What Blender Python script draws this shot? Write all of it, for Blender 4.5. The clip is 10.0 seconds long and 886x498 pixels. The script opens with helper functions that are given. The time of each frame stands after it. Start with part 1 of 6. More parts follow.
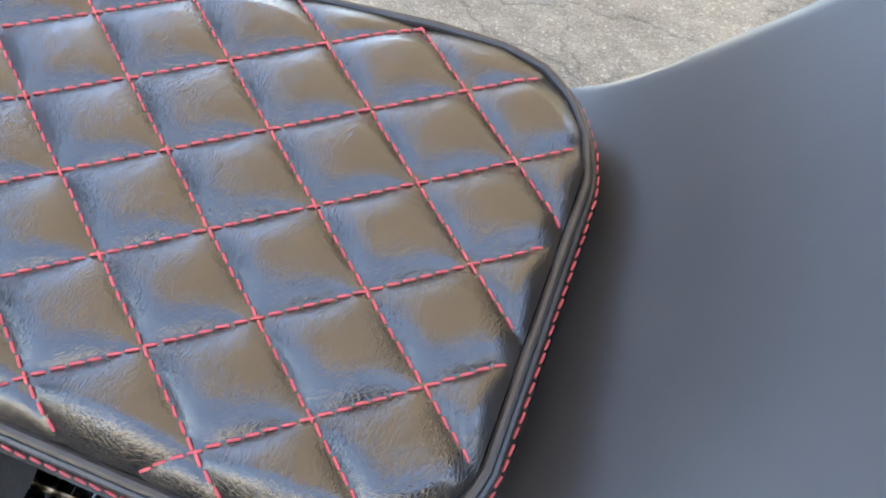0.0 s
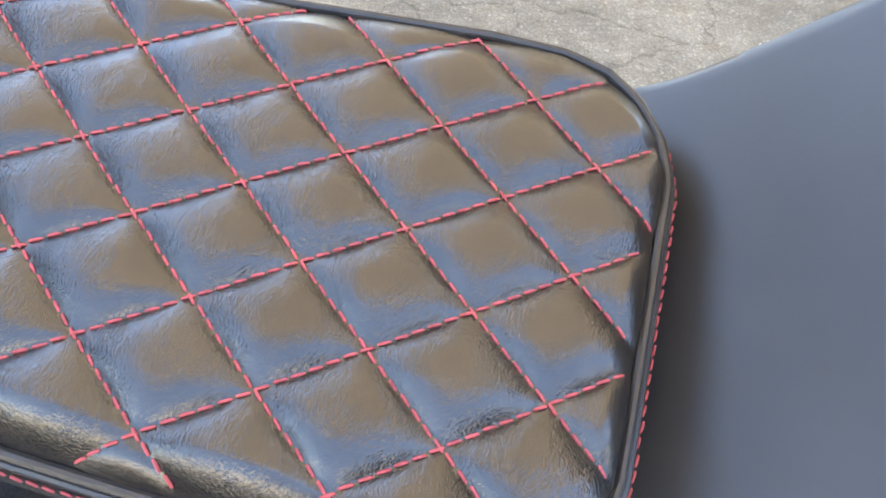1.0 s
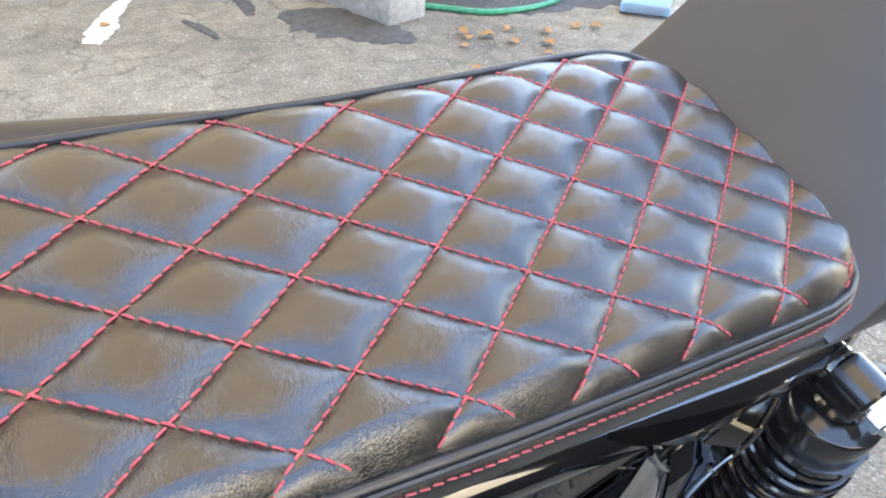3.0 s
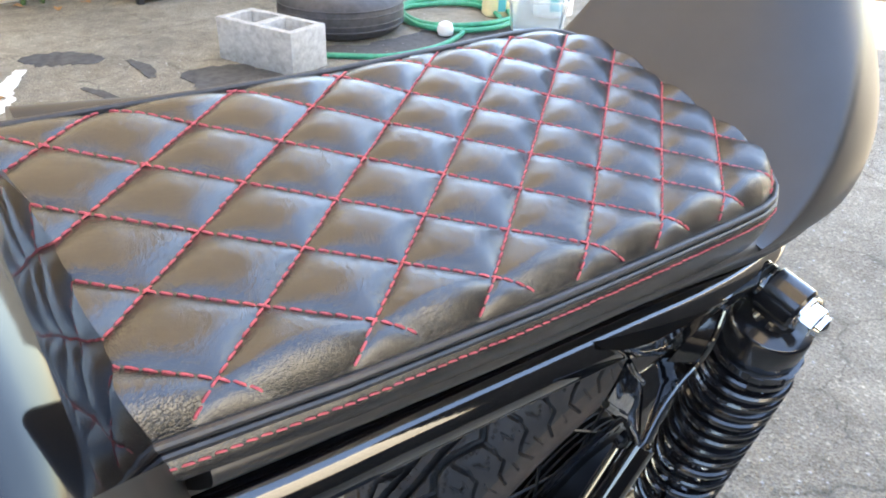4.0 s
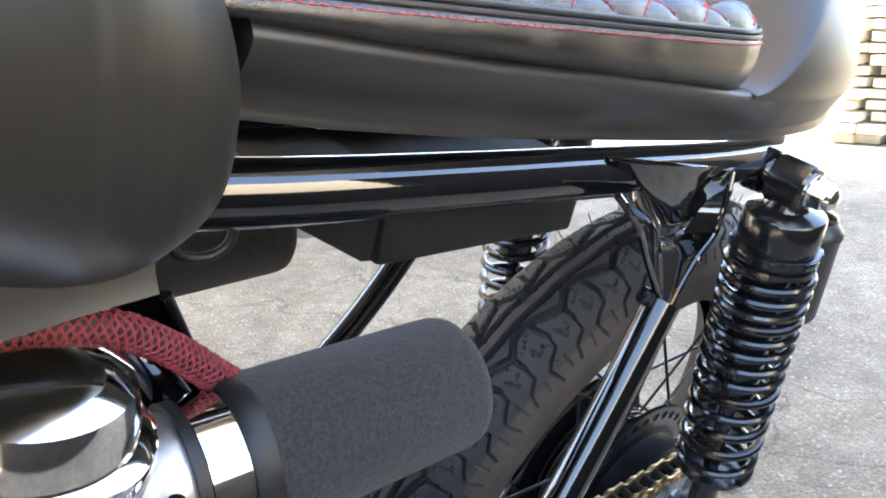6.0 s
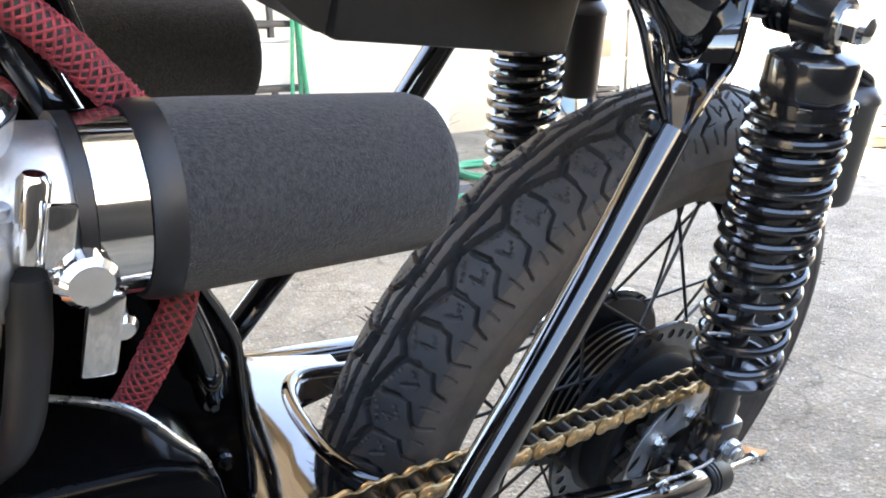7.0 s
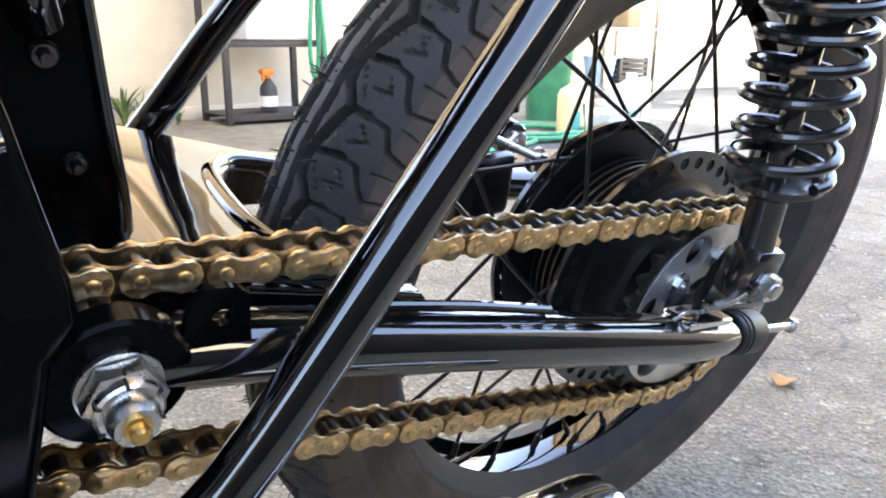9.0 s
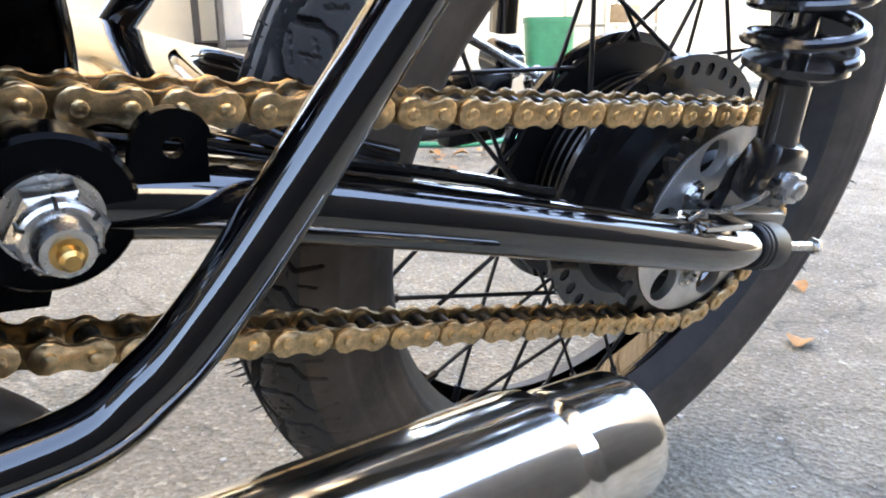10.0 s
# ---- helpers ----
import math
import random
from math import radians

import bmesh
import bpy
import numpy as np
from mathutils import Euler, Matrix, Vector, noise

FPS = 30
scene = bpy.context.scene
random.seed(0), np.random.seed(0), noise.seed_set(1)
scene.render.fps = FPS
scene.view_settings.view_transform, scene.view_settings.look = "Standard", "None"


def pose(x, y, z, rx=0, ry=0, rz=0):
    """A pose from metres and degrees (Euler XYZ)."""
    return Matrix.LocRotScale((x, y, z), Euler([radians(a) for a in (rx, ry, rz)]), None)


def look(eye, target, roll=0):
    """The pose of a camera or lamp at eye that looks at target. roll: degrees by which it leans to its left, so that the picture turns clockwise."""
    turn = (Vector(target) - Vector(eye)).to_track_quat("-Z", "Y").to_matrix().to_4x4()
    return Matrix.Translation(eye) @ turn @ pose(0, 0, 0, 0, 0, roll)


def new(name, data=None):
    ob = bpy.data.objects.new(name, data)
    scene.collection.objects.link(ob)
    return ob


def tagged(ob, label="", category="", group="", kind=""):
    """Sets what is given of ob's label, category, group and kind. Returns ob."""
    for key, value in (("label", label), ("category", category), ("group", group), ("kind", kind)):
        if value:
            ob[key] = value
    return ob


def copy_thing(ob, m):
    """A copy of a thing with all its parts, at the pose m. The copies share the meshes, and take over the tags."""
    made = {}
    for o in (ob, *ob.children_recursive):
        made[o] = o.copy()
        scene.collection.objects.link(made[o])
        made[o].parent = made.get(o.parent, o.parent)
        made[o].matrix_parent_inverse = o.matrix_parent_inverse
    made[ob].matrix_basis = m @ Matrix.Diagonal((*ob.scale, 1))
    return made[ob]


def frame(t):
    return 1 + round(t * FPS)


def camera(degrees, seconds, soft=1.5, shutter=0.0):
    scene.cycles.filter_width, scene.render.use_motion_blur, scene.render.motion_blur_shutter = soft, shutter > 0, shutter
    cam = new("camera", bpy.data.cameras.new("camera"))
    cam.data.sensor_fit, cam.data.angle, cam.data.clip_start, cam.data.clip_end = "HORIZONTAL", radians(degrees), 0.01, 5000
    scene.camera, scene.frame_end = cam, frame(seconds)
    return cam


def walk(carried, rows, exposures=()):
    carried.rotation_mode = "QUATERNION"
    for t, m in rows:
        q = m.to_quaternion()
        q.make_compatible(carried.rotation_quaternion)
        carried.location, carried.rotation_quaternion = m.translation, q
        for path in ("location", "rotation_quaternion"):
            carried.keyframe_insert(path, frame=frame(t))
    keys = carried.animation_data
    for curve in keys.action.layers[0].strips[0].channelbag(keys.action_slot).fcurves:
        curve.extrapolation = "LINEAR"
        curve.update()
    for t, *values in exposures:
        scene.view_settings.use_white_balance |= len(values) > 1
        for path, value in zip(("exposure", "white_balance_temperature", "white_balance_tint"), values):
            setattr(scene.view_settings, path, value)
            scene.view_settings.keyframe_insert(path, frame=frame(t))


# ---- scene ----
cam = camera(60.62, 10.0, soft=1.9)
PATH = [
    (0.0, pose(-0.1125, -0.2355, 0.9150, 44.664, -3.887, 16.010)),
    (0.5, pose(-0.1255, -0.2352, 0.9142, 44.397, -4.230, 15.261)),
    (1.0, pose(-0.1544, -0.2389, 0.9125, 45.166, -3.284, 10.230)),
    (1.5, pose(-0.2224, -0.2504, 0.9029, 44.827, -6.039, -1.643)),
    (2.0, pose(-0.3222, -0.2588, 0.9130, 47.315, -4.915, -14.777)),
    (2.2, pose(-0.3525, -0.2597, 0.9165, 48.764, -4.377, -20.102)),
    (3.3, pose(-0.4692, -0.2690, 0.9177, 58.767, -3.425, -39.868)),
    (3.5, pose(-0.4830, -0.2728, 0.9104, 60.652, -3.064, -42.338)),
    (4.0, pose(-0.5130, -0.2916, 0.8998, 59.277, -1.553, -44.314)),
    (4.5, pose(-0.5427, -0.3161, 0.8838, 59.413, -2.826, -43.174)),
    (5.0, pose(-0.5761, -0.3321, 0.8479, 63.299, -2.026, -45.982)),
    (5.2, pose(-0.5812, -0.3437, 0.8274, 66.582, 0.530, -44.658)),
    (6.5, pose(-0.5747, -0.3783, 0.6743, 74.465, 0.534, -41.643)),
    (7.0, pose(-0.5455, -0.3758, 0.6160, 75.067, 0.975, -40.177)),
    (7.5, pose(-0.5227, -0.3676, 0.5686, 75.752, 1.125, -38.644)),
    (8.0, pose(-0.5022, -0.3577, 0.5294, 76.026, 0.357, -37.747)),
    (8.5, pose(-0.4842, -0.3474, 0.4913, 75.358, -0.090, -37.653)),
    (9.0, pose(-0.4738, -0.3386, 0.4569, 74.272, -0.463, -38.131)),
    (9.5, pose(-0.4639, -0.3302, 0.4244, 75.316, -0.785, -39.202)),
    (10.0, pose(-0.4571, -0.3262, 0.3879, 74.966, 0.782, -38.155)),
]
EXPOSURE = 3.72
WB = 7500, 12
walk(cam, PATH, [(0.0, EXPOSURE - 0.2, *WB), (1.0, EXPOSURE - 0.16, *WB), (2.0, EXPOSURE + 0.22, *WB), (3.5, EXPOSURE - 0.18, *WB), (5.2, EXPOSURE - 0.16, *WB), (6.5, EXPOSURE + 0.16, 7700, 13), (9.0, EXPOSURE + 0.2, 7950, 15), (10.0, EXPOSURE + 0.22, 7950, 15)])


# ---- world and sun ----
SUN_ELEVATION, SUN_AZIMUTH = 62.0, 2.0   # degrees; azimuth from +y, clockwise seen from above
world = bpy.data.worlds.new("sky")
scene.world = world
world.use_nodes = True
wn = world.node_tree.nodes
sky = wn.new("ShaderNodeTexSky")
sky.sky_type = "NISHITA"
sky.sun_disc = False
sky.dust_density, sky.ozone_density = 0.6, 2.0
sky.sun_elevation = radians(SUN_ELEVATION)
sky.sun_rotation = radians(SUN_AZIMUTH)
world.node_tree.links.new(sky.outputs[0], wn["Background"].inputs[0])
wn["Background"].inputs[1].default_value = 0.14
sun = new("sun", bpy.data.lights.new("sun", "SUN"))
sun.data.energy, sun.data.angle, sun.data.color = 4.5, radians(0.53), (1.0, 0.95, 0.87)
az, el = radians(SUN_AZIMUTH), radians(SUN_ELEVATION)
sun_dir = Vector((math.sin(az) * math.cos(el), math.cos(az) * math.cos(el), math.sin(el)))
sun.matrix_world = look(sun_dir * 20, (0, 0, 0))


# ---- materials ----
def material(name, color, rough=0.5, metal=0.0, spec=0.5, coat=0.0, vary=0.0, scale=30.0, bump=0.0, bump_scale=200.0,
             rough_vary=0.0, color2=None, sheen=0.0, detail=6.0, coat_rough=0.03, distort=0.0):
    m = bpy.data.materials.new(name)
    m.use_nodes = True
    nt = m.node_tree
    b = nt.nodes["Principled BSDF"]
    b.inputs["Base Color"].default_value = (*color, 1)
    b.inputs["Roughness"].default_value = rough
    b.inputs["Metallic"].default_value = metal
    b.inputs["Specular IOR Level"].default_value = spec
    b.inputs["Coat Weight"].default_value = coat
    b.inputs["Coat Roughness"].default_value = coat_rough
    b.inputs["Sheen Weight"].default_value = sheen
    tc = nt.nodes.new("ShaderNodeTexCoord")
    if vary or color2:
        n = nt.nodes.new("ShaderNodeTexNoise")
        n.inputs["Scale"].default_value = scale
        n.inputs["Detail"].default_value = detail
        n.inputs["Roughness"].default_value = 0.65
        n.inputs["Distortion"].default_value = distort
        nt.links.new(tc.outputs["Object"], n.inputs["Vector"])
        mix = nt.nodes.new("ShaderNodeMix")
        mix.data_type = "RGBA"
        c2 = color2 or tuple(c * (1 - vary) for c in color)
        c1 = color if color2 else tuple(min(1, c * (1 + vary)) for c in color)
        mix.inputs["A"].default_value = (*c1, 1)
        mix.inputs["B"].default_value = (*c2, 1)
        ramp = nt.nodes.new("ShaderNodeMapRange")
        ramp.inputs["From Min"].default_value, ramp.inputs["From Max"].default_value = 0.35, 0.65
        nt.links.new(n.outputs["Fac"], ramp.inputs["Value"])
        nt.links.new(ramp.outputs[0], mix.inputs["Factor"])
        nt.links.new(mix.outputs["Result"], b.inputs["Base Color"])
        if rough_vary:
            rr = nt.nodes.new("ShaderNodeMapRange")
            rr.inputs["To Min"].default_value, rr.inputs["To Max"].default_value = max(0.02, rough - rough_vary), min(1, rough + rough_vary)
            nt.links.new(n.outputs["Fac"], rr.inputs["Value"])
            nt.links.new(rr.outputs[0], b.inputs["Roughness"])
    if bump:
        n2 = nt.nodes.new("ShaderNodeTexNoise")
        n2.inputs["Scale"].default_value = bump_scale
        n2.inputs["Detail"].default_value = 4
        nt.links.new(tc.outputs["Object"], n2.inputs["Vector"])
        bp = nt.nodes.new("ShaderNodeBump")
        bp.inputs["Strength"].default_value = bump
        bp.inputs["Distance"].default_value = 0.001
        nt.links.new(n2.outputs["Fac"], bp.inputs["Height"])
        nt.links.new(bp.outputs[0], b.inputs["Normal"])
    return m


def leather_material():
    """Black coated leather: a pebbled grain with fine creases."""
    m = material("black_leather", (0.014, 0.0125, 0.0115), rough=0.25, spec=0.95, vary=0.25, scale=60, rough_vary=0.05)
    nt = m.node_tree
    b = nt.nodes["Principled BSDF"]
    tc = nt.nodes.new("ShaderNodeTexCoord")
    stretch = nt.nodes.new("ShaderNodeMapping")
    stretch.inputs["Scale"].default_value = (1.0, 0.45, 1.0)
    stretch.inputs["Rotation"].default_value = (0, 0, radians(24))
    nt.links.new(tc.outputs["Object"], stretch.inputs["Vector"])
    warp = nt.nodes.new("ShaderNodeTexNoise")
    warp.inputs["Scale"].default_value = 210
    warp.inputs["Detail"].default_value = 2
    nt.links.new(tc.outputs["Object"], warp.inputs["Vector"])
    mixv = nt.nodes.new("ShaderNodeVectorMath")
    mixv.operation = "MULTIPLY_ADD"
    mixv.inputs[1].default_value = (0.0016, 0.0016, 0.0016)
    nt.links.new(warp.outputs["Color"], mixv.inputs[0])
    nt.links.new(stretch.outputs[0], mixv.inputs[2])
    cell = nt.nodes.new("ShaderNodeTexVoronoi")
    cell.feature = "DISTANCE_TO_EDGE"
    cell.inputs["Scale"].default_value = 1000
    nt.links.new(mixv.outputs[0], cell.inputs["Vector"])
    cap = nt.nodes.new("ShaderNodeMath")
    cap.operation = "MINIMUM"
    cap.inputs[1].default_value = 0.16
    nt.links.new(cell.outputs["Distance"], cap.inputs[0])
    ridge = nt.nodes.new("ShaderNodeTexNoise")
    ridge.inputs["Scale"].default_value = 620
    ridge.inputs["Detail"].default_value = 3
    nt.links.new(mixv.outputs[0], ridge.inputs["Vector"])
    patchy = nt.nodes.new("ShaderNodeTexNoise")
    patchy.inputs["Scale"].default_value = 45
    patchy.inputs["Detail"].default_value = 2
    nt.links.new(tc.outputs["Object"], patchy.inputs["Vector"])
    add = nt.nodes.new("ShaderNodeMath")
    add.operation = "MULTIPLY_ADD"
    add.inputs[1].default_value = 2.2
    nt.links.new(cap.outputs[0], add.inputs[0])
    nt.links.new(ridge.outputs["Fac"], add.inputs[2])
    much = nt.nodes.new("ShaderNodeMapRange")
    much.inputs["From Min"].default_value, much.inputs["From Max"].default_value = 0.35, 0.65
    much.inputs["To Min"].default_value, much.inputs["To Max"].default_value = 0.26, 0.5
    nt.links.new(patchy.outputs["Fac"], much.inputs["Value"])
    bp = nt.nodes.new("ShaderNodeBump")
    bp.inputs["Distance"].default_value = 0.0004
    nt.links.new(much.outputs[0], bp.inputs["Strength"])
    nt.links.new(add.outputs[0], bp.inputs["Height"])
    nt.links.new(bp.outputs[0], b.inputs["Normal"])
    return m


LEATHER = leather_material()
PIPING = material("black_piping", (0.028, 0.027, 0.027), rough=0.33, bump=0.3, bump_scale=700, vary=0.2, scale=120)
THREAD = material("red_thread", (0.46, 0.08, 0.09), rough=0.8, vary=0.25, scale=500, bump=0.5, bump_scale=2500)
SATIN = material("satin_black_paint", (0.024, 0.023, 0.022), rough=0.38, spec=0.58, vary=0.12, scale=14, rough_vary=0.05, bump=0.04, bump_scale=900)
TANKPAINT = material("satin_tank_paint", (0.018, 0.016, 0.013), rough=0.4, spec=0.32, vary=0.12, scale=12, rough_vary=0.04, coat=0.0)
GLOSS = material("gloss_black_enamel", (0.0022, 0.0022, 0.0025), rough=0.05, spec=0.6, coat=0.9, vary=0.2, scale=20, rough_vary=0.03, bump=0.10, bump_scale=35)
TANKGLOSS = material("gloss_tank_lacquer", (0.0022, 0.0022, 0.0027), rough=0.06, spec=0.42, vary=0.2, scale=20, rough_vary=0.03, bump=0.05, bump_scale=25)
# gloss black with reflectivity cut, standing in for dark surroundings it would reflect
DIMBLACK = material("dimmed_black_case_paint", (0.0016, 0.0016, 0.0018), rough=0.14, spec=0.05, vary=0.3, scale=18, rough_vary=0.06, bump=0.08, bump_scale=40)
ARMPAINT = material("frame_gloss_enamel", (0.003, 0.003, 0.0034), rough=0.06, spec=0.75, coat=1.0, vary=0.2, scale=30, rough_vary=0.04, bump=0.16, bump_scale=60)
DULLBLACK = material("dull_black_plastic", (0.007, 0.007, 0.0075), rough=0.5, vary=0.3, scale=50, rough_vary=0.12)
RUBBER = material("tyre_rubber", (0.028, 0.028, 0.029), rough=0.6, spec=0.4, vary=0.3, scale=55, rough_vary=0.1, bump=0.35, bump_scale=900, color2=(0.044, 0.041, 0.039))
DUSTRUBBER = material("dusty_tyre_wall", (0.105, 0.084, 0.068), rough=0.8, spec=0.25, vary=0.3, scale=25, bump=0.3, bump_scale=500, color2=(0.058, 0.049, 0.041))
FOAM = material("filter_foam", (0.03, 0.03, 0.031), rough=0.95, spec=0.15, vary=0.35, scale=500, bump=0.9, bump_scale=1100, sheen=0.12)
CHROME = material("polished_chrome", (0.78, 0.77, 0.75), rough=0.08, metal=1.0, vary=0.05, scale=30, rough_vary=0.05)
STEEL = material("bright_zinc_steel", (0.56, 0.55, 0.53), rough=0.28, metal=1.0, vary=0.15, scale=120, rough_vary=0.1)
BRUSHED = material("brushed_silencer_steel", (0.86, 0.84, 0.8), rough=0.1, metal=1.0, vary=0.12, scale=60, rough_vary=0.1)
ALU = material("cast_aluminium", (0.54, 0.535, 0.53), rough=0.44, metal=1.0, vary=0.18, scale=45, rough_vary=0.12, bump=0.2, bump_scale=500)
SPROCKETM = material("sprocket_aluminium", (0.66, 0.65, 0.63), rough=0.4, metal=0.85, vary=0.15, scale=50, rough_vary=0.1)
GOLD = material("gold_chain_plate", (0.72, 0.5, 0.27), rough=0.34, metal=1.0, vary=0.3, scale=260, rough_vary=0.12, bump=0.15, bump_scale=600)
# inner link plates: a darker gold than the outer ones
DULLGOLD = material("darker_gold_plate", (0.3, 0.2, 0.1), rough=0.35, metal=1.0, vary=0.4, scale=260, rough_vary=0.12)
DARKSTEEL = material("oiled_dark_steel", (0.05, 0.045, 0.04), rough=0.3, metal=0.8, vary=0.35, scale=200, rough_vary=0.1)
HUBBLACK = material("dull_black_hub_paint", (0.006, 0.006, 0.0065), rough=0.38, spec=0.4, vary=0.3, scale=40, rough_vary=0.08)
SPOKEM = material("black_spoke_steel", (0.03, 0.03, 0.032), rough=0.3, metal=0.6, vary=0.2, scale=90)
SHOCKBLACK = material("shock_black_anodised", (0.007, 0.007, 0.008), rough=0.2, spec=0.6, coat=0.4, vary=0.25, scale=60, rough_vary=0.06)
BRASS = material("brass", (0.6, 0.38, 0.14), rough=0.3, metal=1.0, vary=0.15, scale=200)
ORANGE = material("orange_plastic", (0.75, 0.2, 0.03), rough=0.45, vary=0.15, scale=60)
LETTER = material("pale_print", (0.55, 0.55, 0.56), rough=0.5)


# ---- mesh helpers ----
def part(name, bm, mat, parent=None, label="", smooth=True, sharp=35.0):
    """Links a bmesh (or mesh) as one object under a thing or part."""
    if isinstance(bm, bmesh.types.BMesh):
        me = bpy.data.meshes.new(name)
        bmesh.ops.recalc_face_normals(bm, faces=bm.faces)
        bm.to_mesh(me)
        bm.free()
    else:
        me = bm
    for mm in (mat if isinstance(mat, (list, tuple)) else [mat]):
        me.materials.append(mm)
    if smooth and len(me.polygons):
        me.polygons.foreach_set("use_smooth", [True] * len(me.polygons))
        me.set_sharp_from_angle(angle=radians(sharp))
    ob = new(name, me)
    if parent is not None:
        ob.parent = parent
    if label:
        tagged(ob, label)
    return ob


def mesh_from(verts, faces):
    me = bpy.data.meshes.new("mesh")
    me.from_pydata([tuple(v) for v in verts], [], [tuple(f) for f in faces])
    me.update()
    return me


def add_ring_faces(bm, rings, closed=True, caps=True):
    n = len(rings[0])
    for a, b in zip(rings, rings[1:]):
        for k in range(n if closed else n - 1):
            bm.faces.new((a[k], a[(k + 1) % n], b[(k + 1) % n], b[k]))
    if caps and closed:
        bm.faces.new(list(reversed(rings[0])))
        bm.faces.new(rings[-1])


def smooth_path(pts, n):
    """A Catmull-Rom curve through the points, n steps a span."""
    P = [Vector(p) for p in pts]
    P = [P[0] * 2 - P[1]] + P + [P[-1] * 2 - P[-2]]
    out = []
    for i in range(1, len(P) - 2):
        a, b, c, d = P[i - 1:i + 3]
        for k in range(n):
            t = k / n
            out.append(0.5 * ((2 * b) + (c - a) * t + (2 * a - 5 * b + 4 * c - d) * t * t + (3 * b - a - 3 * c + d) * t ** 3))
    out.append(P[-2])
    return out


def sweep(bm, path, radius, seg=16, flat=1.0, closed=False, caps=True):
    """A tube along a path; radius may be a number or one a point; flat squeezes it upright."""
    path = [Vector(p) for p in path]
    rad = radius if isinstance(radius, (list, tuple)) else [radius] * len(path)
    up = Vector((0, 0, 1))
    rings, n = [], len(path)
    last = None
    for i, p in enumerate(path):
        if closed:
            d = path[(i + 1) % n] - path[i - 1]
        else:
            d = path[min(i + 1, n - 1)] - path[max(i - 1, 0)]
        d.normalize()
        if last is None:
            s = d.cross(up)
            if s.length < 0.05:
                s = d.cross(Vector((0, 1, 0)))
        else:
            s = last - d * last.dot(d)
        s.normalize()
        last = s
        w = s.cross(d)
        rings.append([bm.verts.new(p + (s * math.cos(a) + w * math.sin(a) * flat) * rad[i]) for a in (2 * math.pi * k / seg for k in range(seg))])
    if closed:
        rings.append(rings[0])
        add_ring_faces(bm, rings, caps=False)
    else:
        add_ring_faces(bm, rings, caps=caps)


def tube(pts, radius, seg=16, span=6, flat=1.0):
    bm = bmesh.new()
    sweep(bm, smooth_path(pts, span) if len(pts) > 2 else pts, radius, seg, flat)
    return bm


def lathe(bm, profile, m=Matrix(), seg=32, closed=False):
    """Turns a profile of (radius, height) about z, then moves it by m."""
    rings = []
    for r, h in profile:
        rings.append([bm.verts.new(m @ Vector((r * math.cos(a), r * math.sin(a), h))) for a in (2 * math.pi * k / seg for k in range(seg))])
    if closed:
        rings.append(rings[0])
    add_ring_faces(bm, rings, caps=not closed)


def turned(profile, m=Matrix(), seg=32, closed=False):
    bm = bmesh.new()
    lathe(bm, profile, m, seg, closed)
    return bm


def along(a, b):
    """A frame at a whose z axis points to b."""
    d = Vector(b) - Vector(a)
    return Matrix.Translation(a) @ d.to_track_quat("Z", "Y").to_matrix().to_4x4()


def box(bm, lo, hi, bevel=0.0, m=Matrix(), seg=2):
    sub = bmesh.new()
    bmesh.ops.create_cube(sub, size=1.0)
    c = [(a + b) / 2 for a, b in zip(lo, hi)]
    s = [b - a for a, b in zip(lo, hi)]
    bmesh.ops.transform(sub, matrix=m @ Matrix.Translation(c) @ Matrix.Diagonal((*s, 1)), verts=sub.verts)
    if bevel:
        bmesh.ops.bevel(sub, geom=list(sub.edges), offset=bevel, segments=seg, affect="EDGES", profile=0.5)
    me = bpy.data.meshes.new("tmp")
    sub.to_mesh(me)
    sub.free()
    bm.from_mesh(me)
    bpy.data.meshes.remove(me)


def boxed(lo, hi, bevel=0.0, m=Matrix()):
    bm = bmesh.new()
    box(bm, lo, hi, bevel, m)
    return bm


def plate(bm, loops, thick, m=Matrix(), bevel=0.0):
    """A flat plate from an outline and holes in x and z, of that thickness along y, moved by m."""
    sub = bmesh.new()
    edges = []
    for loop in loops:
        vs = [sub.verts.new((x, 0, z)) for x, z in loop]
        edges += [sub.edges.new((vs[i], vs[(i + 1) % len(vs)])) for i in range(len(vs))]
    bmesh.ops.triangle_fill(sub, use_beauty=True, edges=edges)
    geom = bmesh.ops.extrude_face_region(sub, geom=list(sub.faces))
    moved = [g for g in geom["geom"] if isinstance(g, bmesh.types.BMVert)]
    bmesh.ops.translate(sub, vec=(0, thick, 0), verts=moved)
    bmesh.ops.transform(sub, matrix=m, verts=sub.verts)
    bmesh.ops.recalc_face_normals(sub, faces=sub.faces)
    me = bpy.data.meshes.new("tmp")
    sub.to_mesh(me)
    sub.free()
    bm.from_mesh(me)
    bpy.data.meshes.remove(me)


def circle(cx, cz, r, n=20, start=0.0):
    return [(cx + r * math.cos(start + 2 * math.pi * k / n), cz + r * math.sin(start + 2 * math.pi * k / n)) for k in range(n)]


def hexnut(bm, r, h, m, hole=0.0):
    prof = [(r * 0.88, 0), (r, h * 0.08), (r, h * 0.88), (r * 0.86, h)]
    lathe(bm, prof, m, 6)


def loft(sections, caps=True):
    bm = bmesh.new()
    add_ring_faces(bm, [[bm.verts.new(p) for p in s] for s in sections], caps=caps)
    return bm


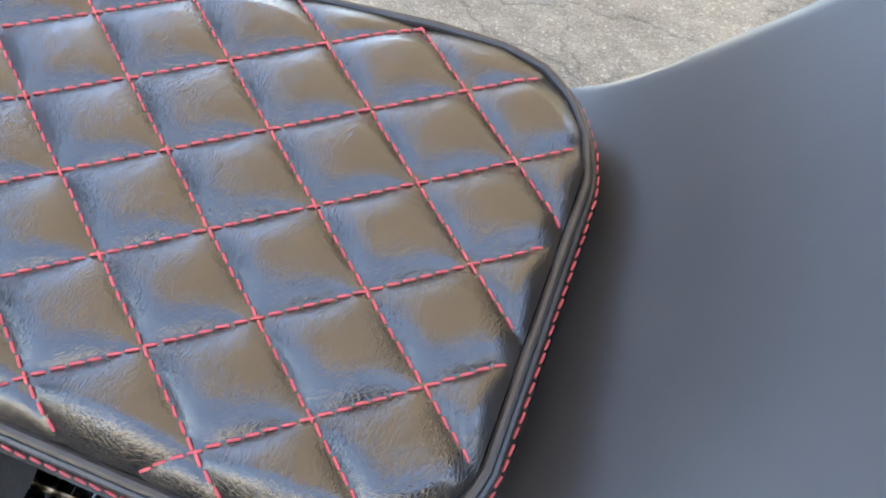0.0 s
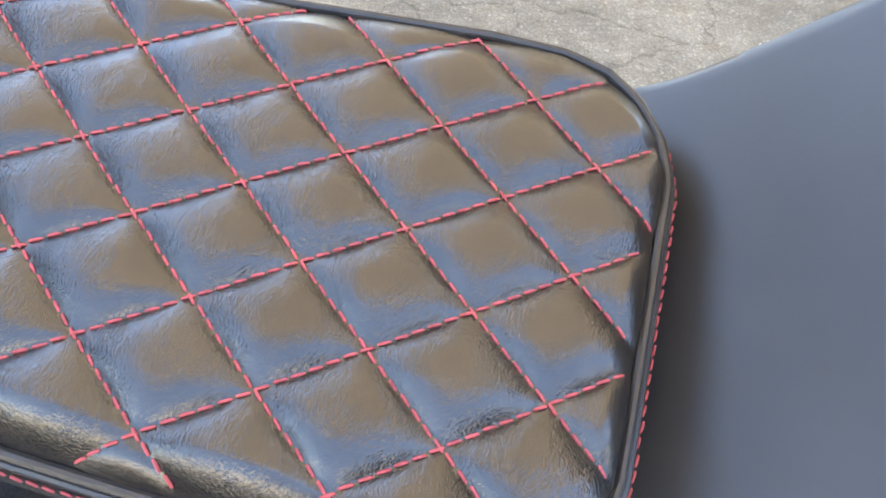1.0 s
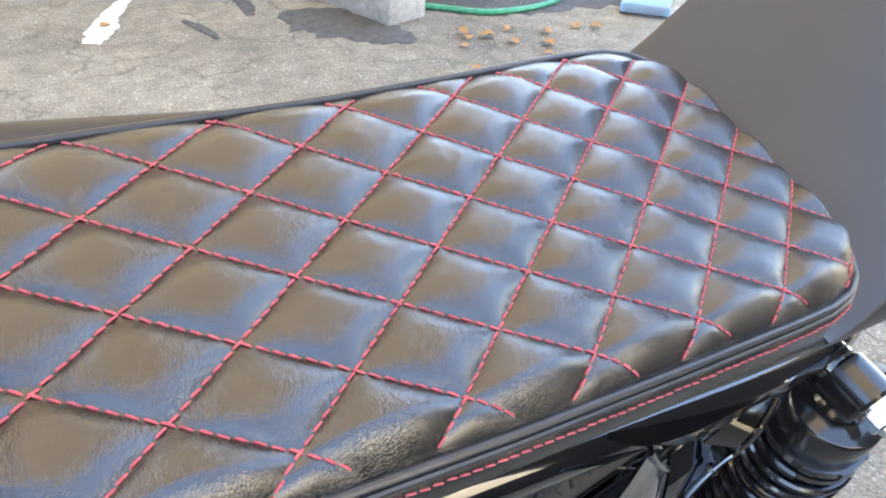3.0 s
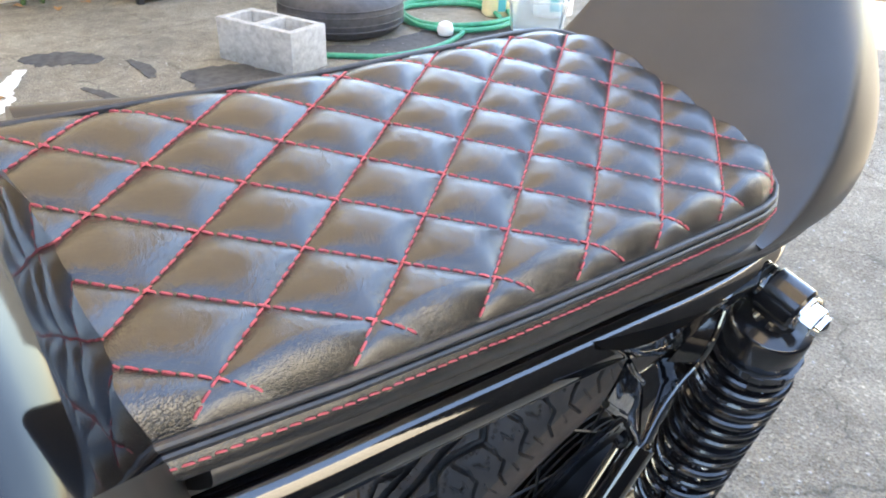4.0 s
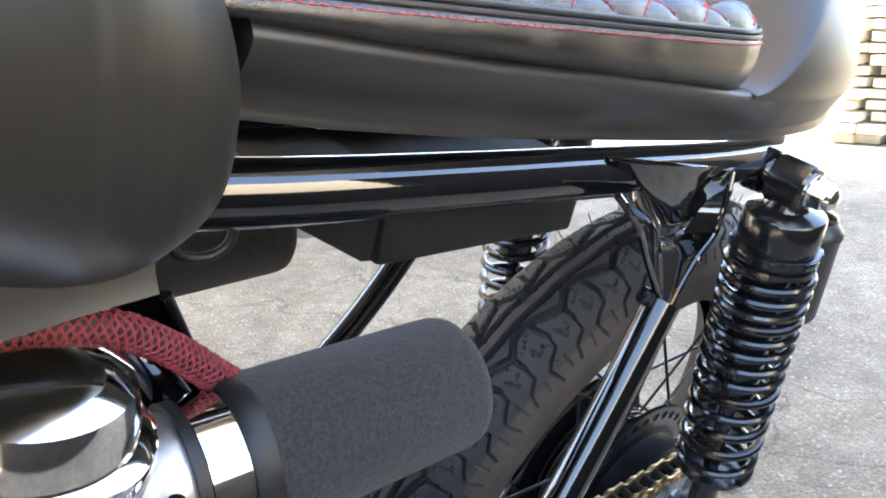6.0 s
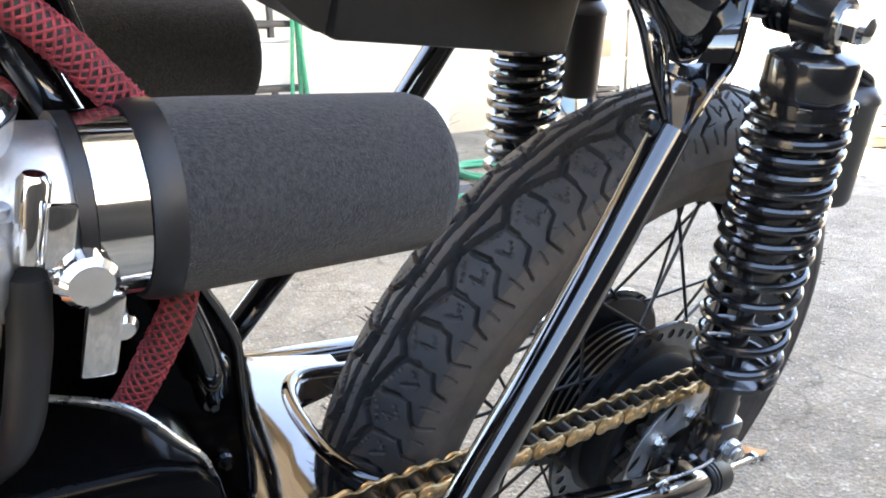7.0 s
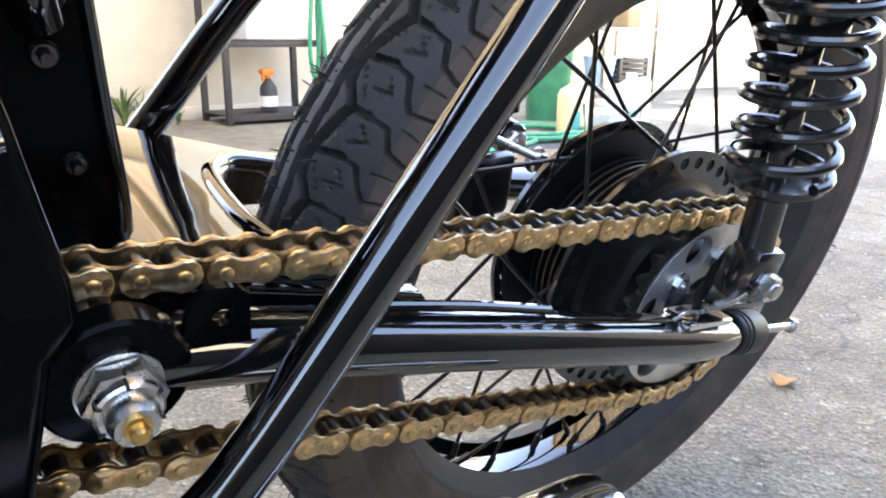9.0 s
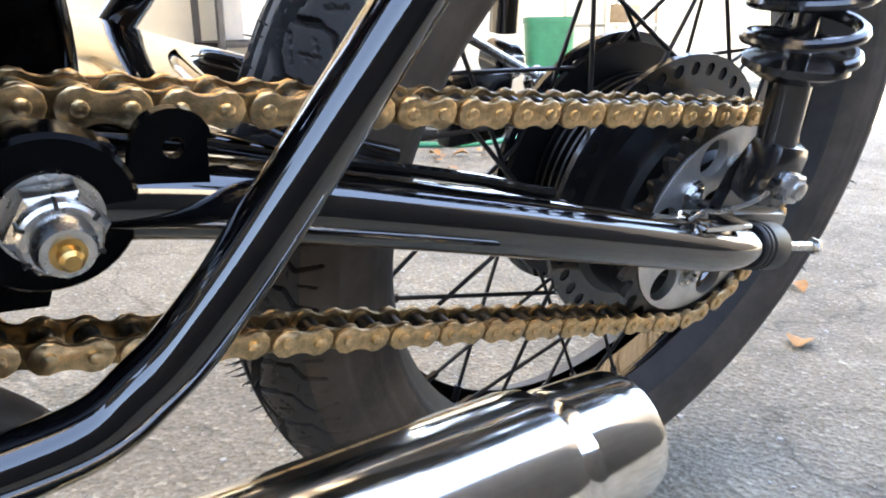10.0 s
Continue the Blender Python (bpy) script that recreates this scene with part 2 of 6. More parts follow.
def superellipse(x, yc, w, zb, zt, n=3.0, k=40, split=0.5):
    """A rounded section at x; split: how high its widest point lies."""
    zm = zb + (zt - zb) * split
    out = []
    for i in range(k):
        a = 2 * math.pi * i / k
        c, s = math.cos(a), math.sin(a)
        h = (zt - zm) if s >= 0 else (zm - zb)
        out.append((x, yc + w * math.copysign(abs(c) ** (2 / n), c), zm + h * math.copysign(abs(s) ** (2 / n), s)))
    return out


def lerp_table(table, x):
    xs = [r[0] for r in table]
    return [float(np.interp(x, xs, [r[i] for r in table])) for i in range(1, len(table[0]))]


# ---- ground, walls, roof ----
def asphalt_material():
    """Worn asphalt: pale and dark aggregate in a grey binder, with blotches and fine cracks."""
    m = material("worn_asphalt", (0.2, 0.198, 0.19), rough=0.88, spec=0.25, vary=0.0)
    nt = m.node_tree
    b = nt.nodes["Principled BSDF"]
    tc = nt.nodes.new("ShaderNodeTexCoord")

    def node(kind, **values):
        n = nt.nodes.new(kind)
        for key, value in values.items():
            n.inputs[key].default_value = value
        if "Vector" in n.inputs:
            nt.links.new(tc.outputs["Object"], n.inputs["Vector"])
        return n

    def ramp(source, *stops):
        r = nt.nodes.new("ShaderNodeValToRGB")
        while len(r.color_ramp.elements) < len(stops):
            r.color_ramp.elements.new(0.5)
        for e, (p, c) in zip(r.color_ramp.elements, stops):
            e.position, e.color = p, (c, c * 0.98, c * 0.93, 1)
        nt.links.new(source, r.inputs["Fac"])
        return r.outputs[0]

    def multiply(a, c, fac=1.0):
        mul = nt.nodes.new("ShaderNodeMix")
        mul.data_type, mul.blend_type = "RGBA", "MULTIPLY"
        mul.inputs["Factor"].default_value = fac
        nt.links.new(a, mul.inputs["A"])
        nt.links.new(c, mul.inputs["B"])
        return mul.outputs["Result"]

    big = node("ShaderNodeTexNoise", Scale=0.9, Detail=9, Roughness=0.62)
    mid = node("ShaderNodeTexNoise", Scale=11, Detail=6, Roughness=0.7)
    grit = node("ShaderNodeTexNoise", Scale=170, Detail=5, Roughness=0.75)
    stone = node("ShaderNodeTexVoronoi", Scale=150)
    crack = node("ShaderNodeTexVoronoi", Scale=2.3)
    crack.feature = "DISTANCE_TO_EDGE"
    warp = node("ShaderNodeTexNoise", Scale=7, Detail=5)
    shift = nt.nodes.new("ShaderNodeVectorMath")
    shift.operation = "MULTIPLY_ADD"
    shift.inputs[1].default_value = (0.22, 0.22, 0)
    nt.links.new(warp.outputs["Color"], shift.inputs[0])
    nt.links.new(tc.outputs["Object"], shift.inputs[2])
    nt.links.new(shift.outputs[0], crack.inputs["Vector"])
    c = ramp(big.outputs["Fac"], (0.36, 0.21), (0.5, 0.29), (0.64, 0.37))
    c = multiply(c, ramp(mid.outputs["Fac"], (0.3, 0.72), (0.7, 1.2)))
    c = multiply(c, ramp(grit.outputs["Fac"], (0.34, 0.68), (0.5, 1.0), (0.66, 1.35)))
    c = multiply(c, ramp(stone.outputs["Color"], (0.0, 0.7), (0.75, 1.0), (0.95, 1.8)), 0.6)
    c = multiply(c, ramp(crack.outputs["Distance"], (0.0, 0.35), (0.012, 1.0)), 0.55)
    nt.links.new(c, b.inputs["Base Color"])
    add = nt.nodes.new("ShaderNodeMath")
    add.operation = "MULTIPLY_ADD"
    add.inputs[1].default_value = 1.6
    nt.links.new(stone.outputs["Distance"], add.inputs[0])
    nt.links.new(grit.outputs["Fac"], add.inputs[2])
    bp = nt.nodes.new("ShaderNodeBump")
    bp.inputs["Strength"].default_value, bp.inputs["Distance"].default_value = 0.9, 0.004
    nt.links.new(add.outputs[0], bp.inputs["Height"])
    nt.links.new(bp.outputs[0], b.inputs["Normal"])
    return m


ASPHALT = asphalt_material()

RAFTER = material("tan_rafters", (0.6, 0.5, 0.38), rough=0.7, vary=0.12, scale=4)


def roof_sheet():
    """Tan roof sheeting, unseen; its translucent share is set to brighten the tan reflections."""
    m = material("tan_roof_sheet", (0.70, 0.635, 0.525), rough=0.6, vary=0.1, scale=3)
    nt = m.node_tree
    glow = nt.nodes.new("ShaderNodeBsdfTranslucent")
    glow.inputs["Color"].default_value = (0.50, 0.42, 0.31, 1)
    mix = nt.nodes.new("ShaderNodeMixShader")
    mix.inputs[0].default_value = 0.21
    out = nt.nodes["Material Output"]
    nt.links.new(nt.nodes["Principled BSDF"].outputs[0], mix.inputs[1])
    nt.links.new(glow.outputs[0], mix.inputs[2])
    nt.links.new(mix.outputs[0], out.inputs["Surface"])
    return m


ROOFSHEET = roof_sheet()

bm = bmesh.new()
N = 60
gx = [-60 + 120 * i / N for i in range(N + 1)]
grid_v = [[bm.verts.new((x, y, 0.0)) for y in gx] for x in gx]
for i in range(N):
    for j in range(N):
        bm.faces.new((grid_v[i][j], grid_v[i + 1][j], grid_v[i + 1][j + 1], grid_v[i][j + 1]))
tagged(part("ground", bm, ASPHALT), "worn grey asphalt yard with pale grit", "ground", kind="structure")

YARDPAINT = material("cream_yard_wall_paint", (0.6, 0.55, 0.45), rough=0.8, vary=0.08, scale=3, bump=0.3, bump_scale=60)
WALL_Y = 3.86
bm = boxed((-1.3, WALL_Y, -0.02), (2.25, WALL_Y + 0.2, 2.9), 0.004)
box(bm, (-1.3, WALL_Y - 0.035, -0.02), (2.25, WALL_Y - 0.003, 0.07), 0.008)
tagged(part("wall_north", bm, YARDPAINT), "cream painted rendered wall with a low plinth", "wall", kind="structure")
# unseen roof, added to shade the motorcycle; its outline is cut to fit reflections
bm = bmesh.new()
front = lambda x: -0.9 + 0.75 * max(0.0, x)      # the front edge runs back at an angle
wave = [[bm.verts.new((-1.5 + 3.4 * k / 200, y, 2.62 + 0.012 * math.sin(k * 0.9))) for y in (front(-1.5 + 3.4 * k / 200), 3.855)] for k in range(201)]
add_ring_faces(bm, wave, closed=False)
for k in range(6):
    box(bm, (-1.44 + k * 0.65, front(-1.38 + k * 0.65) + 0.02, 2.5), (-1.38 + k * 0.65, 3.85, 2.604), 0.004)
roof = tagged(part("ceiling", bm, [ROOFSHEET, RAFTER]), "unseen tan translucent roof added for shade and tan reflections", "ceiling", kind="structure")
for poly in roof.data.polygons:
    poly.material_index = 1 if poly.index >= 200 else 0
# unseen block, added only to cast shade on the ground beyond the roof's end
bm = boxed((1.72, WALL_Y + 0.22, 2.903), (3.35, WALL_Y + 3.5, 7.6), 0.01)
tagged(part("unseen_shade_block", bm, YARDPAINT), "unseen cream block added to shade the ground beside the roof", "wall", kind="structure")
bm = boxed((2.253, WALL_Y + 0.01, -0.02), (7.0, WALL_Y + 0.19, 1.5), 0.01)
tagged(part("wall_yard", bm, YARDPAINT), "lower cream rendered yard wall in the sun", "wall", kind="structure")
# unseen sunlit wall, added so the black tubes reflect a tan band
bm = bmesh.new()
box(bm, (0.0, -0.2, -0.02), (9.0, 0.0, 3.1), 0.01, pose(0.3, -4.2, 0, 0, 0, 12))
box(bm, (-6.0, -0.2, -0.02), (-0.002, -0.004, 2.0), 0.01, pose(0.3, -4.2, 0, 0, 0, 12))
tagged(part("unseen_wall_south", bm, YARDPAINT), "unseen pale rendered wall added for tan reflections on the tubes", "wall", kind="structure")
# unseen dark walls, added to block bounce light and blacken low reflections
DARKWALL = material("dark_reflection_blocker", (0.03, 0.028, 0.026), rough=0.8, vary=0.3, scale=6, bump=0.4, bump_scale=60)
bm = boxed((-3.0, -1.05, 0.0), (0.15, -0.97, 0.72), 0.006)
box(bm, (0.152, -1.05, 0.0), (3.0, -0.97, 1.28), 0.006)
tagged(part("dark_reflection_wall", bm, DARKWALL), "unseen dark stepped wall added to darken low reflections", "wall", kind="structure")
# unseen too: stands to the west so that the hump's face reflects something dark
bm = boxed((-2.6, -0.96, -0.02), (-2.52, 4.2, 1.95), 0.006)
tagged(part("dark_reflection_wall_west", bm, DARKWALL), "unseen dark wall added to darken reflections on the tail hump", "wall", kind="structure")


# ---- motorcycle, leaning on its side stand ----
bike = new("motorcycle")
bike.matrix_world = pose(0, 0, 0.280, 15.972, 7.871, 0)
tagged(bike, "black cafe racer motorcycle with quilted seat leaning on its stand", "motorcycle")
MID = 0.042                       # middle plane of the bike
# seat, cowl and tank sit a little askew on the frame
TOP = Matrix(((1.00881, 0.03497, -0.08011, 0.02414), (-0.04053, 1.00938, -0.06972, 0.01576), (0.07744, 0.07266, 1.00701, 0.01398), (0.00000, 0.00000, 0.00000, 1.00000)))


def mirror(p):
    return (p[0], 2 * MID - p[1], p[2])


# seat: quilted top, piping, side band, stitching
SEAT_Z = 0.4535
EDGE = [  # x, left y, right y
    (-0.56, -0.024, 0.108), (-0.50, -0.028, 0.112), (-0.45, -0.0315, 0.1145), (-0.367, -0.0345, 0.1185),
    (-0.294, -0.0355, 0.1250), (-0.23, -0.0358, 0.1315), (-0.205, -0.0352, 0.1317), (-0.19, -0.0325, 0.1280),
    (-0.179, -0.0270, 0.1200), (-0.171, -0.0180, 0.1090), (-0.1665, -0.006, 0.0950)]


def seat_edges(x):
    return lerp_table(EDGE, x)


def quilt_indices(x, y):
    """Which diamond: whole numbers lie on the two families of seams."""
    return (8.1902 + 21.3388 * x - 26.3086 * y + 3.0056 * x * x - 2.7995 * x * y - 4.0849 * y * y,
            9.7758 + 22.51 * x + 27.108 * y + 3.1488 * x * x - 3.2782 * x * y - 15.2676 * y * y)


def piping_height(y):
    """The edge lies lower on the far side, where the seat rolls over."""
    return SEAT_Z - 0.0045 * min(1.0, max(0.0, (y - 0.02) / 0.10))


def seat_height(x, y, side):
    """Height of the quilted top; side: distance to the nearest edge."""
    i, j = quilt_indices(x, y)
    a, b = 2 * abs(i - round(i)), 2 * abs(j - round(j))
    puff = ((1 - (1 - a) ** 2.5) * (1 - (1 - b) ** 2.5)) ** 0.85
    wrinkle = noise.fractal(Vector((x * 60, y * 60, 1.3)), 0.9, 2.0, 3) * 0.0003
    base = SEAT_Z + 0.0030 - 0.066 * (y - 0.03)
    fade = min(1.0, max(0.0, side / 0.013))
    k = 1 - (1 - fade) ** 2.2
    edge = piping_height(y) - 0.0016
    return edge + (base - edge) * k + (0.0049 * puff + wrinkle * puff) * (0.25 + 0.75 * fade)


SEAT_RINGS = 420
NV = 190
sx = [-0.516 + (0.516 - 0.1665) * k / SEAT_RINGS for k in range(SEAT_RINGS + 1)]
verts, faces = [], []
for x in sx:
    l, r = seat_edges(x)
    for k in range(NV + 1):
        y = l + (r - l) * k / NV
        side = min(y - l, r - y, 1.6 * (-0.1665 - x) + 0.002)
        verts.append((x, y, seat_height(x, y, side)))
W1 = NV + 1
for i in range(SEAT_RINGS):
    for k in range(NV):
        faces.append((i * W1 + k, (i + 1) * W1 + k, (i + 1) * W1 + k + 1, i * W1 + k + 1))
seat = part("seat", mesh_from(verts, faces), LEATHER, bike, "black diamond-quilted leather seat with red stitching", sharp=80)
seat.matrix_basis = TOP

outline = [(x, seat_edges(x)[0]) for x in np.linspace(-0.516, -0.1665, 90)]
outline += [(-0.1655, seat_edges(-0.1665)[0] + (seat_edges(-0.1665)[1] - seat_edges(-0.1665)[0]) * k / 20) for k in range(1, 20)]
outline += [(x, seat_edges(x)[1]) for x in np.linspace(-0.1665, -0.516, 90)]


def offset_outline(d):
    out = []
    for i, (x, y) in enumerate(outline):
        a, b = outline[max(i - 1, 0)], outline[min(i + 1, len(outline) - 1)]
        tx, ty = b[0] - a[0], b[1] - a[1]
        ln = math.hypot(tx, ty) or 1
        out.append((x + ty / ln * d, y - tx / ln * d))
    return out


bm = bmesh.new()
sweep(bm, [(x, y, piping_height(y) - 0.0008) for x, y in offset_outline(0.0008)], 0.0017, 10)
part("piping", bm, PIPING, seat, "rounded black leather piping")
bm = bmesh.new()
sweep(bm, [(x, y, piping_height(y) - 0.0036) for x, y in offset_outline(0.0028)], 0.0014, 8)
part("piping", bm, PIPING, seat)
def band_depth(x):
    """The band reaches down to the cowl's crease, lower towards the tail."""
    return 0.0165 + (x + 0.493) * 0.0655


rows = [(0.0014, -0.15), (0.0034, -0.06), (0.0046, 0.0), (0.0058, 0.13), (0.0067, 0.28), (0.0070, 0.44), (0.0066, 0.60), (0.0053, 0.76), (0.0030, 0.90), (-0.002, 1.04), (-0.010, 1.25)]
bm = bmesh.new()
strips = [[bm.verts.new((x, y, piping_height(y) - 0.0060 - (0.020 if f < 0 else band_depth(x) - 0.0060) * f)) for x, y in offset_outline(d)] for d, f in rows]
add_ring_faces(bm, strips, closed=False)
part("side_band", bm, LEATHER, seat, "smooth black leather side band")
part("front_panel", boxed((-0.5158, -0.022, 0.4080), (-0.500, 0.102, 0.4500), 0.003), DULLBLACK, seat)


def stitches(paths, length, gap, r, lift):
    """Short thread loops along paths of points."""
    verts, faces = [], []
    for path in paths:
        acc = 0.0
        P = [Vector(p) for p in path]
        lens = [0]
        for a, b in zip(P, P[1:]):
            lens.append(lens[-1] + (b - a).length)

        def at(s):
            k = min(max(np.searchsorted(lens, s) - 1, 0), len(P) - 2)
            f = (s - lens[k]) / max(lens[k + 1] - lens[k], 1e-9)
            return P[k].lerp(P[k + 1], f)
        s = gap
        while s + length < lens[-1]:
            a, b = at(s), at(s + length)
            skew = (b - a).normalized().cross(Vector((0, 0, 1))) * r * 0.45
            a, b = a - skew, b + skew
            d = (b - a).normalized()
            jig = Vector((random.uniform(-1, 1), random.uniform(-1, 1), 0)) * 0.00018
            side = d.cross(Vector((0, 0, 1))).normalized()
            up = side.cross(d)
            base = len(verts)
            for f, rr, hh in ((0, 0.4, -0.2), (0.12, 0.9, 0.55), (0.5, 1.0, 0.8), (0.88, 0.9, 0.55), (1, 0.4, -0.2)):
                c = a.lerp(b, f) + up * (lift + hh * r) + jig
                for q in range(6):
                    an = math.pi / 3 * q
                    verts.append(c + (side * math.cos(an) + up * math.sin(an)) * r * rr)
            for k in range(4):
                for q in range(6):
                    faces.append((base + k * 6 + q, base + k * 6 + (q + 1) % 6, base + k * 6 + 6 + (q + 1) % 6, base + k * 6 + 6 + q))
            s += length + gap
    return mesh_from(verts, faces)


quilt_lines = []
for fam in (0, 1):
    for n in range(-8, 22):
        run, y = [], 0.04
        for k in range(0, 900):
            x = -0.515 + k * 0.00045
            if x > -0.1675:
                break
            for _ in range(6):              # the y at which this seam crosses x
                f = quilt_indices(x, y)[fam] - n
                slope = (quilt_indices(x, y + 1e-4)[fam] - quilt_indices(x, y - 1e-4)[fam]) / 2e-4
                y = min(0.3, max(-0.2, y - f / slope))
            l, r = seat_edges(x)
            if l + 0.0015 < y < r - 0.0015:
                side = min(y - l, r - y, 1.6 * (-0.1665 - x) + 0.002)
                run.append((x, y, seat_height(x, y, side)))
        if len(run) > 12:
            quilt_lines.append(run)
st = part("stitching", stitches(quilt_lines, 0.0040, 0.0007, 0.00045, 0.0003), THREAD, seat, "red quilting thread")
tagged(st, kind="stuff")
st = part("stitching", stitches([[(x, y, piping_height(y) - 0.0068) for x, y in offset_outline(0.0053)]], 0.0036, 0.0009, 0.00042, 0.0), THREAD, seat)
tagged(st, kind="stuff")

# tail cowl: side rails under the seat, folded in to a thin lip, and the hump behind it
COWL = [  # x, crease y, crease z, lip y, lip z
    (-0.4930, -0.0362, 0.4378, -0.0190, 0.4015), (-0.445, -0.0370, 0.4340, -0.0190, 0.3955), (-0.381, -0.0379, 0.4285, -0.0188, 0.3900),
    (-0.343, -0.0386, 0.4270, -0.0190, 0.3880), (-0.299, -0.0393, 0.4255, -0.0200, 0.3863), (-0.244, -0.0402, 0.4225, -0.0226, 0.3850),
    (-0.189, -0.0410, 0.4180, -0.0260, 0.3845), (-0.160, -0.0420, 0.4165, -0.0288, 0.3850), (-0.126, -0.0425, 0.4160, -0.0317, 0.3862), (-0.049, -0.0425, 0.4170, -0.0345, 0.3895), (0.0, -0.042, 0.4180, -0.033, 0.393)]
CY_TOP = 0.0520                    # middle of the cowl
bm = bmesh.new()
for sgn in (-1, 1):
    rings = []
    for k in range(60):
        x = -0.4930 + k * (0.4930 - 0.150) / 59
        cy_, cz_, ly_, lz_ = lerp_table(COWL, x)
        prof = [(cy_ + 0.020, cz_ - 0.004), (cy_ + 0.0095, cz_ + 0.0010), (cy_ + 0.0062, cz_ + 0.0012), (cy_ + 0.0034, cz_ + 0.0004), (cy_ + 0.0014, cz_ - 0.0012), (cy_ + 0.0004, cz_ - 0.0034), (cy_ + 0.0008, cz_ - 0.0066),
                (cy_ + (ly_ - cy_) * 0.45, cz_ + (lz_ - cz_) * 0.55), (ly_ - 0.0016, lz_ + 0.0042), (ly_ - 0.0022, lz_ + 0.0016), (ly_ - 0.0030, lz_ + 0.0002),
                (ly_ - 0.0026, lz_ - 0.0012), (ly_ + 0.001, lz_ - 0.0012), (ly_ + 0.003, lz_ + 0.003), (cy_ + 0.022, cz_ - 0.012)]
        rings.append([bm.verts.new((x, y if sgn < 0 else 2 * CY_TOP - y, z)) for y, z in prof])
    add_ring_faces(bm, rings, closed=True)
HUMP_FRONT, HUMP_END, HUMP_FAR = -0.1745, 0.053, 0.1454
secs = []
for k in range(81):
    v = 1 - (1 - (k / 80) ** 1.3) ** 1.6
    x = HUMP_FRONT + (HUMP_END - HUMP_FRONT) * v
    cy_, cz_, ly_, lz_ = lerp_table(COWL, x)
    round_plan = math.sqrt(max(0.0006, 1 - max(0.0, (v - 0.1) / 0.9) ** 2.6))
    rise = 0.1856 * (1 - math.exp(-(((x - HUMP_FRONT) / 0.1387) ** 1.555)))
    rise = 0.001 + rise * math.sqrt(max(0.0004, 1 - max(0.0, (v - 0.6) / 0.4) ** 3))
    mid, half = (cy_ + HUMP_FAR) / 2, (HUMP_FAR - cy_) / 2 * round_plan
    tuck = (ly_ - cy_) * round_plan
    near = Vector((x, mid - half + 0.169 * rise + 2.69 * rise * rise, cz_ + 0.717 * rise))   # edges of the face
    far = Vector((x - 0.016, mid + half + 0.197 * rise, cz_ + 1.283 * rise))
    side_n = [Vector((x, near.y + (mid - half - near.y) * math.sin(q / 14 * math.pi / 2), near.z + (cz_ - near.z) * q / 14)) for q in range(15)]
    side_f = [Vector((x - 0.016, far.y + (mid + half - far.y) * math.sin(q / 8 * math.pi / 2), far.z + (cz_ - far.z) * q / 8)) for q in range(9)]
    face = [far.lerp(near, q / 40) + Vector((0, 0, 0.10 * rise * math.sin(math.pi * q / 40))) for q in range(41)]
    ring = side_f[:0:-1] + face + side_n[1:]
    for _ in range(2):                          # ease the two edges
        ring = [ring[0]] + [(ring[q - 1] + ring[q] * 2 + ring[q + 1]) / 4 for q in range(1, len(ring) - 1)] + [ring[-1]]
    sec = [tuple(p) for p in ring]
    for q in range(1, 8):                       # folded in to the lip
        f = q / 8
        sec.append((x, mid - half + tuck * f, cz_ + (lz_ - cz_) * f))
    sec.append((x, mid - half + tuck - 0.003 * round_plan, lz_ + 0.0002))
    sec.append((x, mid - half + tuck - 0.0026 * round_plan, lz_ - 0.0012))
    sec.append((x - 0.012, mid + half - tuck + 0.0026 * round_plan, lz_ - 0.0012))
    sec.append((x - 0.014, mid + half - tuck + 0.003 * round_plan, lz_ + 0.0002))
    for q in range(7, 0, -1):
        f = q / 8
        sec.append((x - 0.016, mid + half - tuck * f, cz_ + (lz_ - cz_) * f))
    secs.append(sec)
bm2 = loft(secs)
me = bpy.data.meshes.new("tmp")
bm2.to_mesh(me)
bm2.free()
bm.from_mesh(me)
tail = part("tail_cowl", bm, SATIN, bike, "satin dark grey tail cowl with rounded hump", sharp=50)
tail.matrix_basis = TOP
pan = part("seat_pan", boxed((-0.486, -0.012, 0.3930), (-0.13, 0.105, 0.4200), 0.004), DULLBLACK, bike, "flat black seat base pan")
pan.matrix_basis = TOP

# fuel tank
TANK = [  # x, half width, bottom, top
    (-0.4860, 0.030, 0.378, 0.394), (-0.4880, 0.045, 0.369, 0.410), (-0.493, 0.058, 0.361, 0.432), (-0.503, 0.068, 0.352, 0.452), (-0.52, 0.080, 0.346, 0.474),
    (-0.55, 0.095, 0.341, 0.499), (-0.6, 0.112, 0.337, 0.528), (-0.68, 0.128, 0.334, 0.558), (-0.8, 0.138, 0.333, 0.578), (-0.93, 0.13, 0.34, 0.572), (-1.02, 0.10, 0.36, 0.545), (-1.05, 0.05, 0.40, 0.49)]
TANK.reverse()
secs = []
for x in np.concatenate([np.linspace(-1.05, -0.56, 50), np.linspace(-0.555, -0.4860, 60)]):
    soft = min(0.03, (-0.486 - x) * 0.5)
    full = min(1.0, max(0.0, (x + 0.58) / 0.06))
    full = full * full * (3 - 2 * full)
    w, zb, zt = [sum(v) / 5 for v in zip(*(lerp_table(TANK, x + soft * q) for q in (-1, -0.5, 0, 0.5, 1)))]
    secs.append(superellipse(x - 0.0065, 0.0243, w * 1.2576, zb + 0.003, zt + 0.0077 + 0.004 * full, 1.82 + 1.1 * full, 180, 0.54))
tank = part("fuel_tank", loft(secs), [TANKPAINT, TANKGLOSS], bike, "satin dark grey fuel tank with a gloss black top", sharp=60)
for k, poly in enumerate(tank.data.polygons):
    if 33 <= k % 180 < 63:
        poly.material_index = 1
tank.matrix_basis = TOP

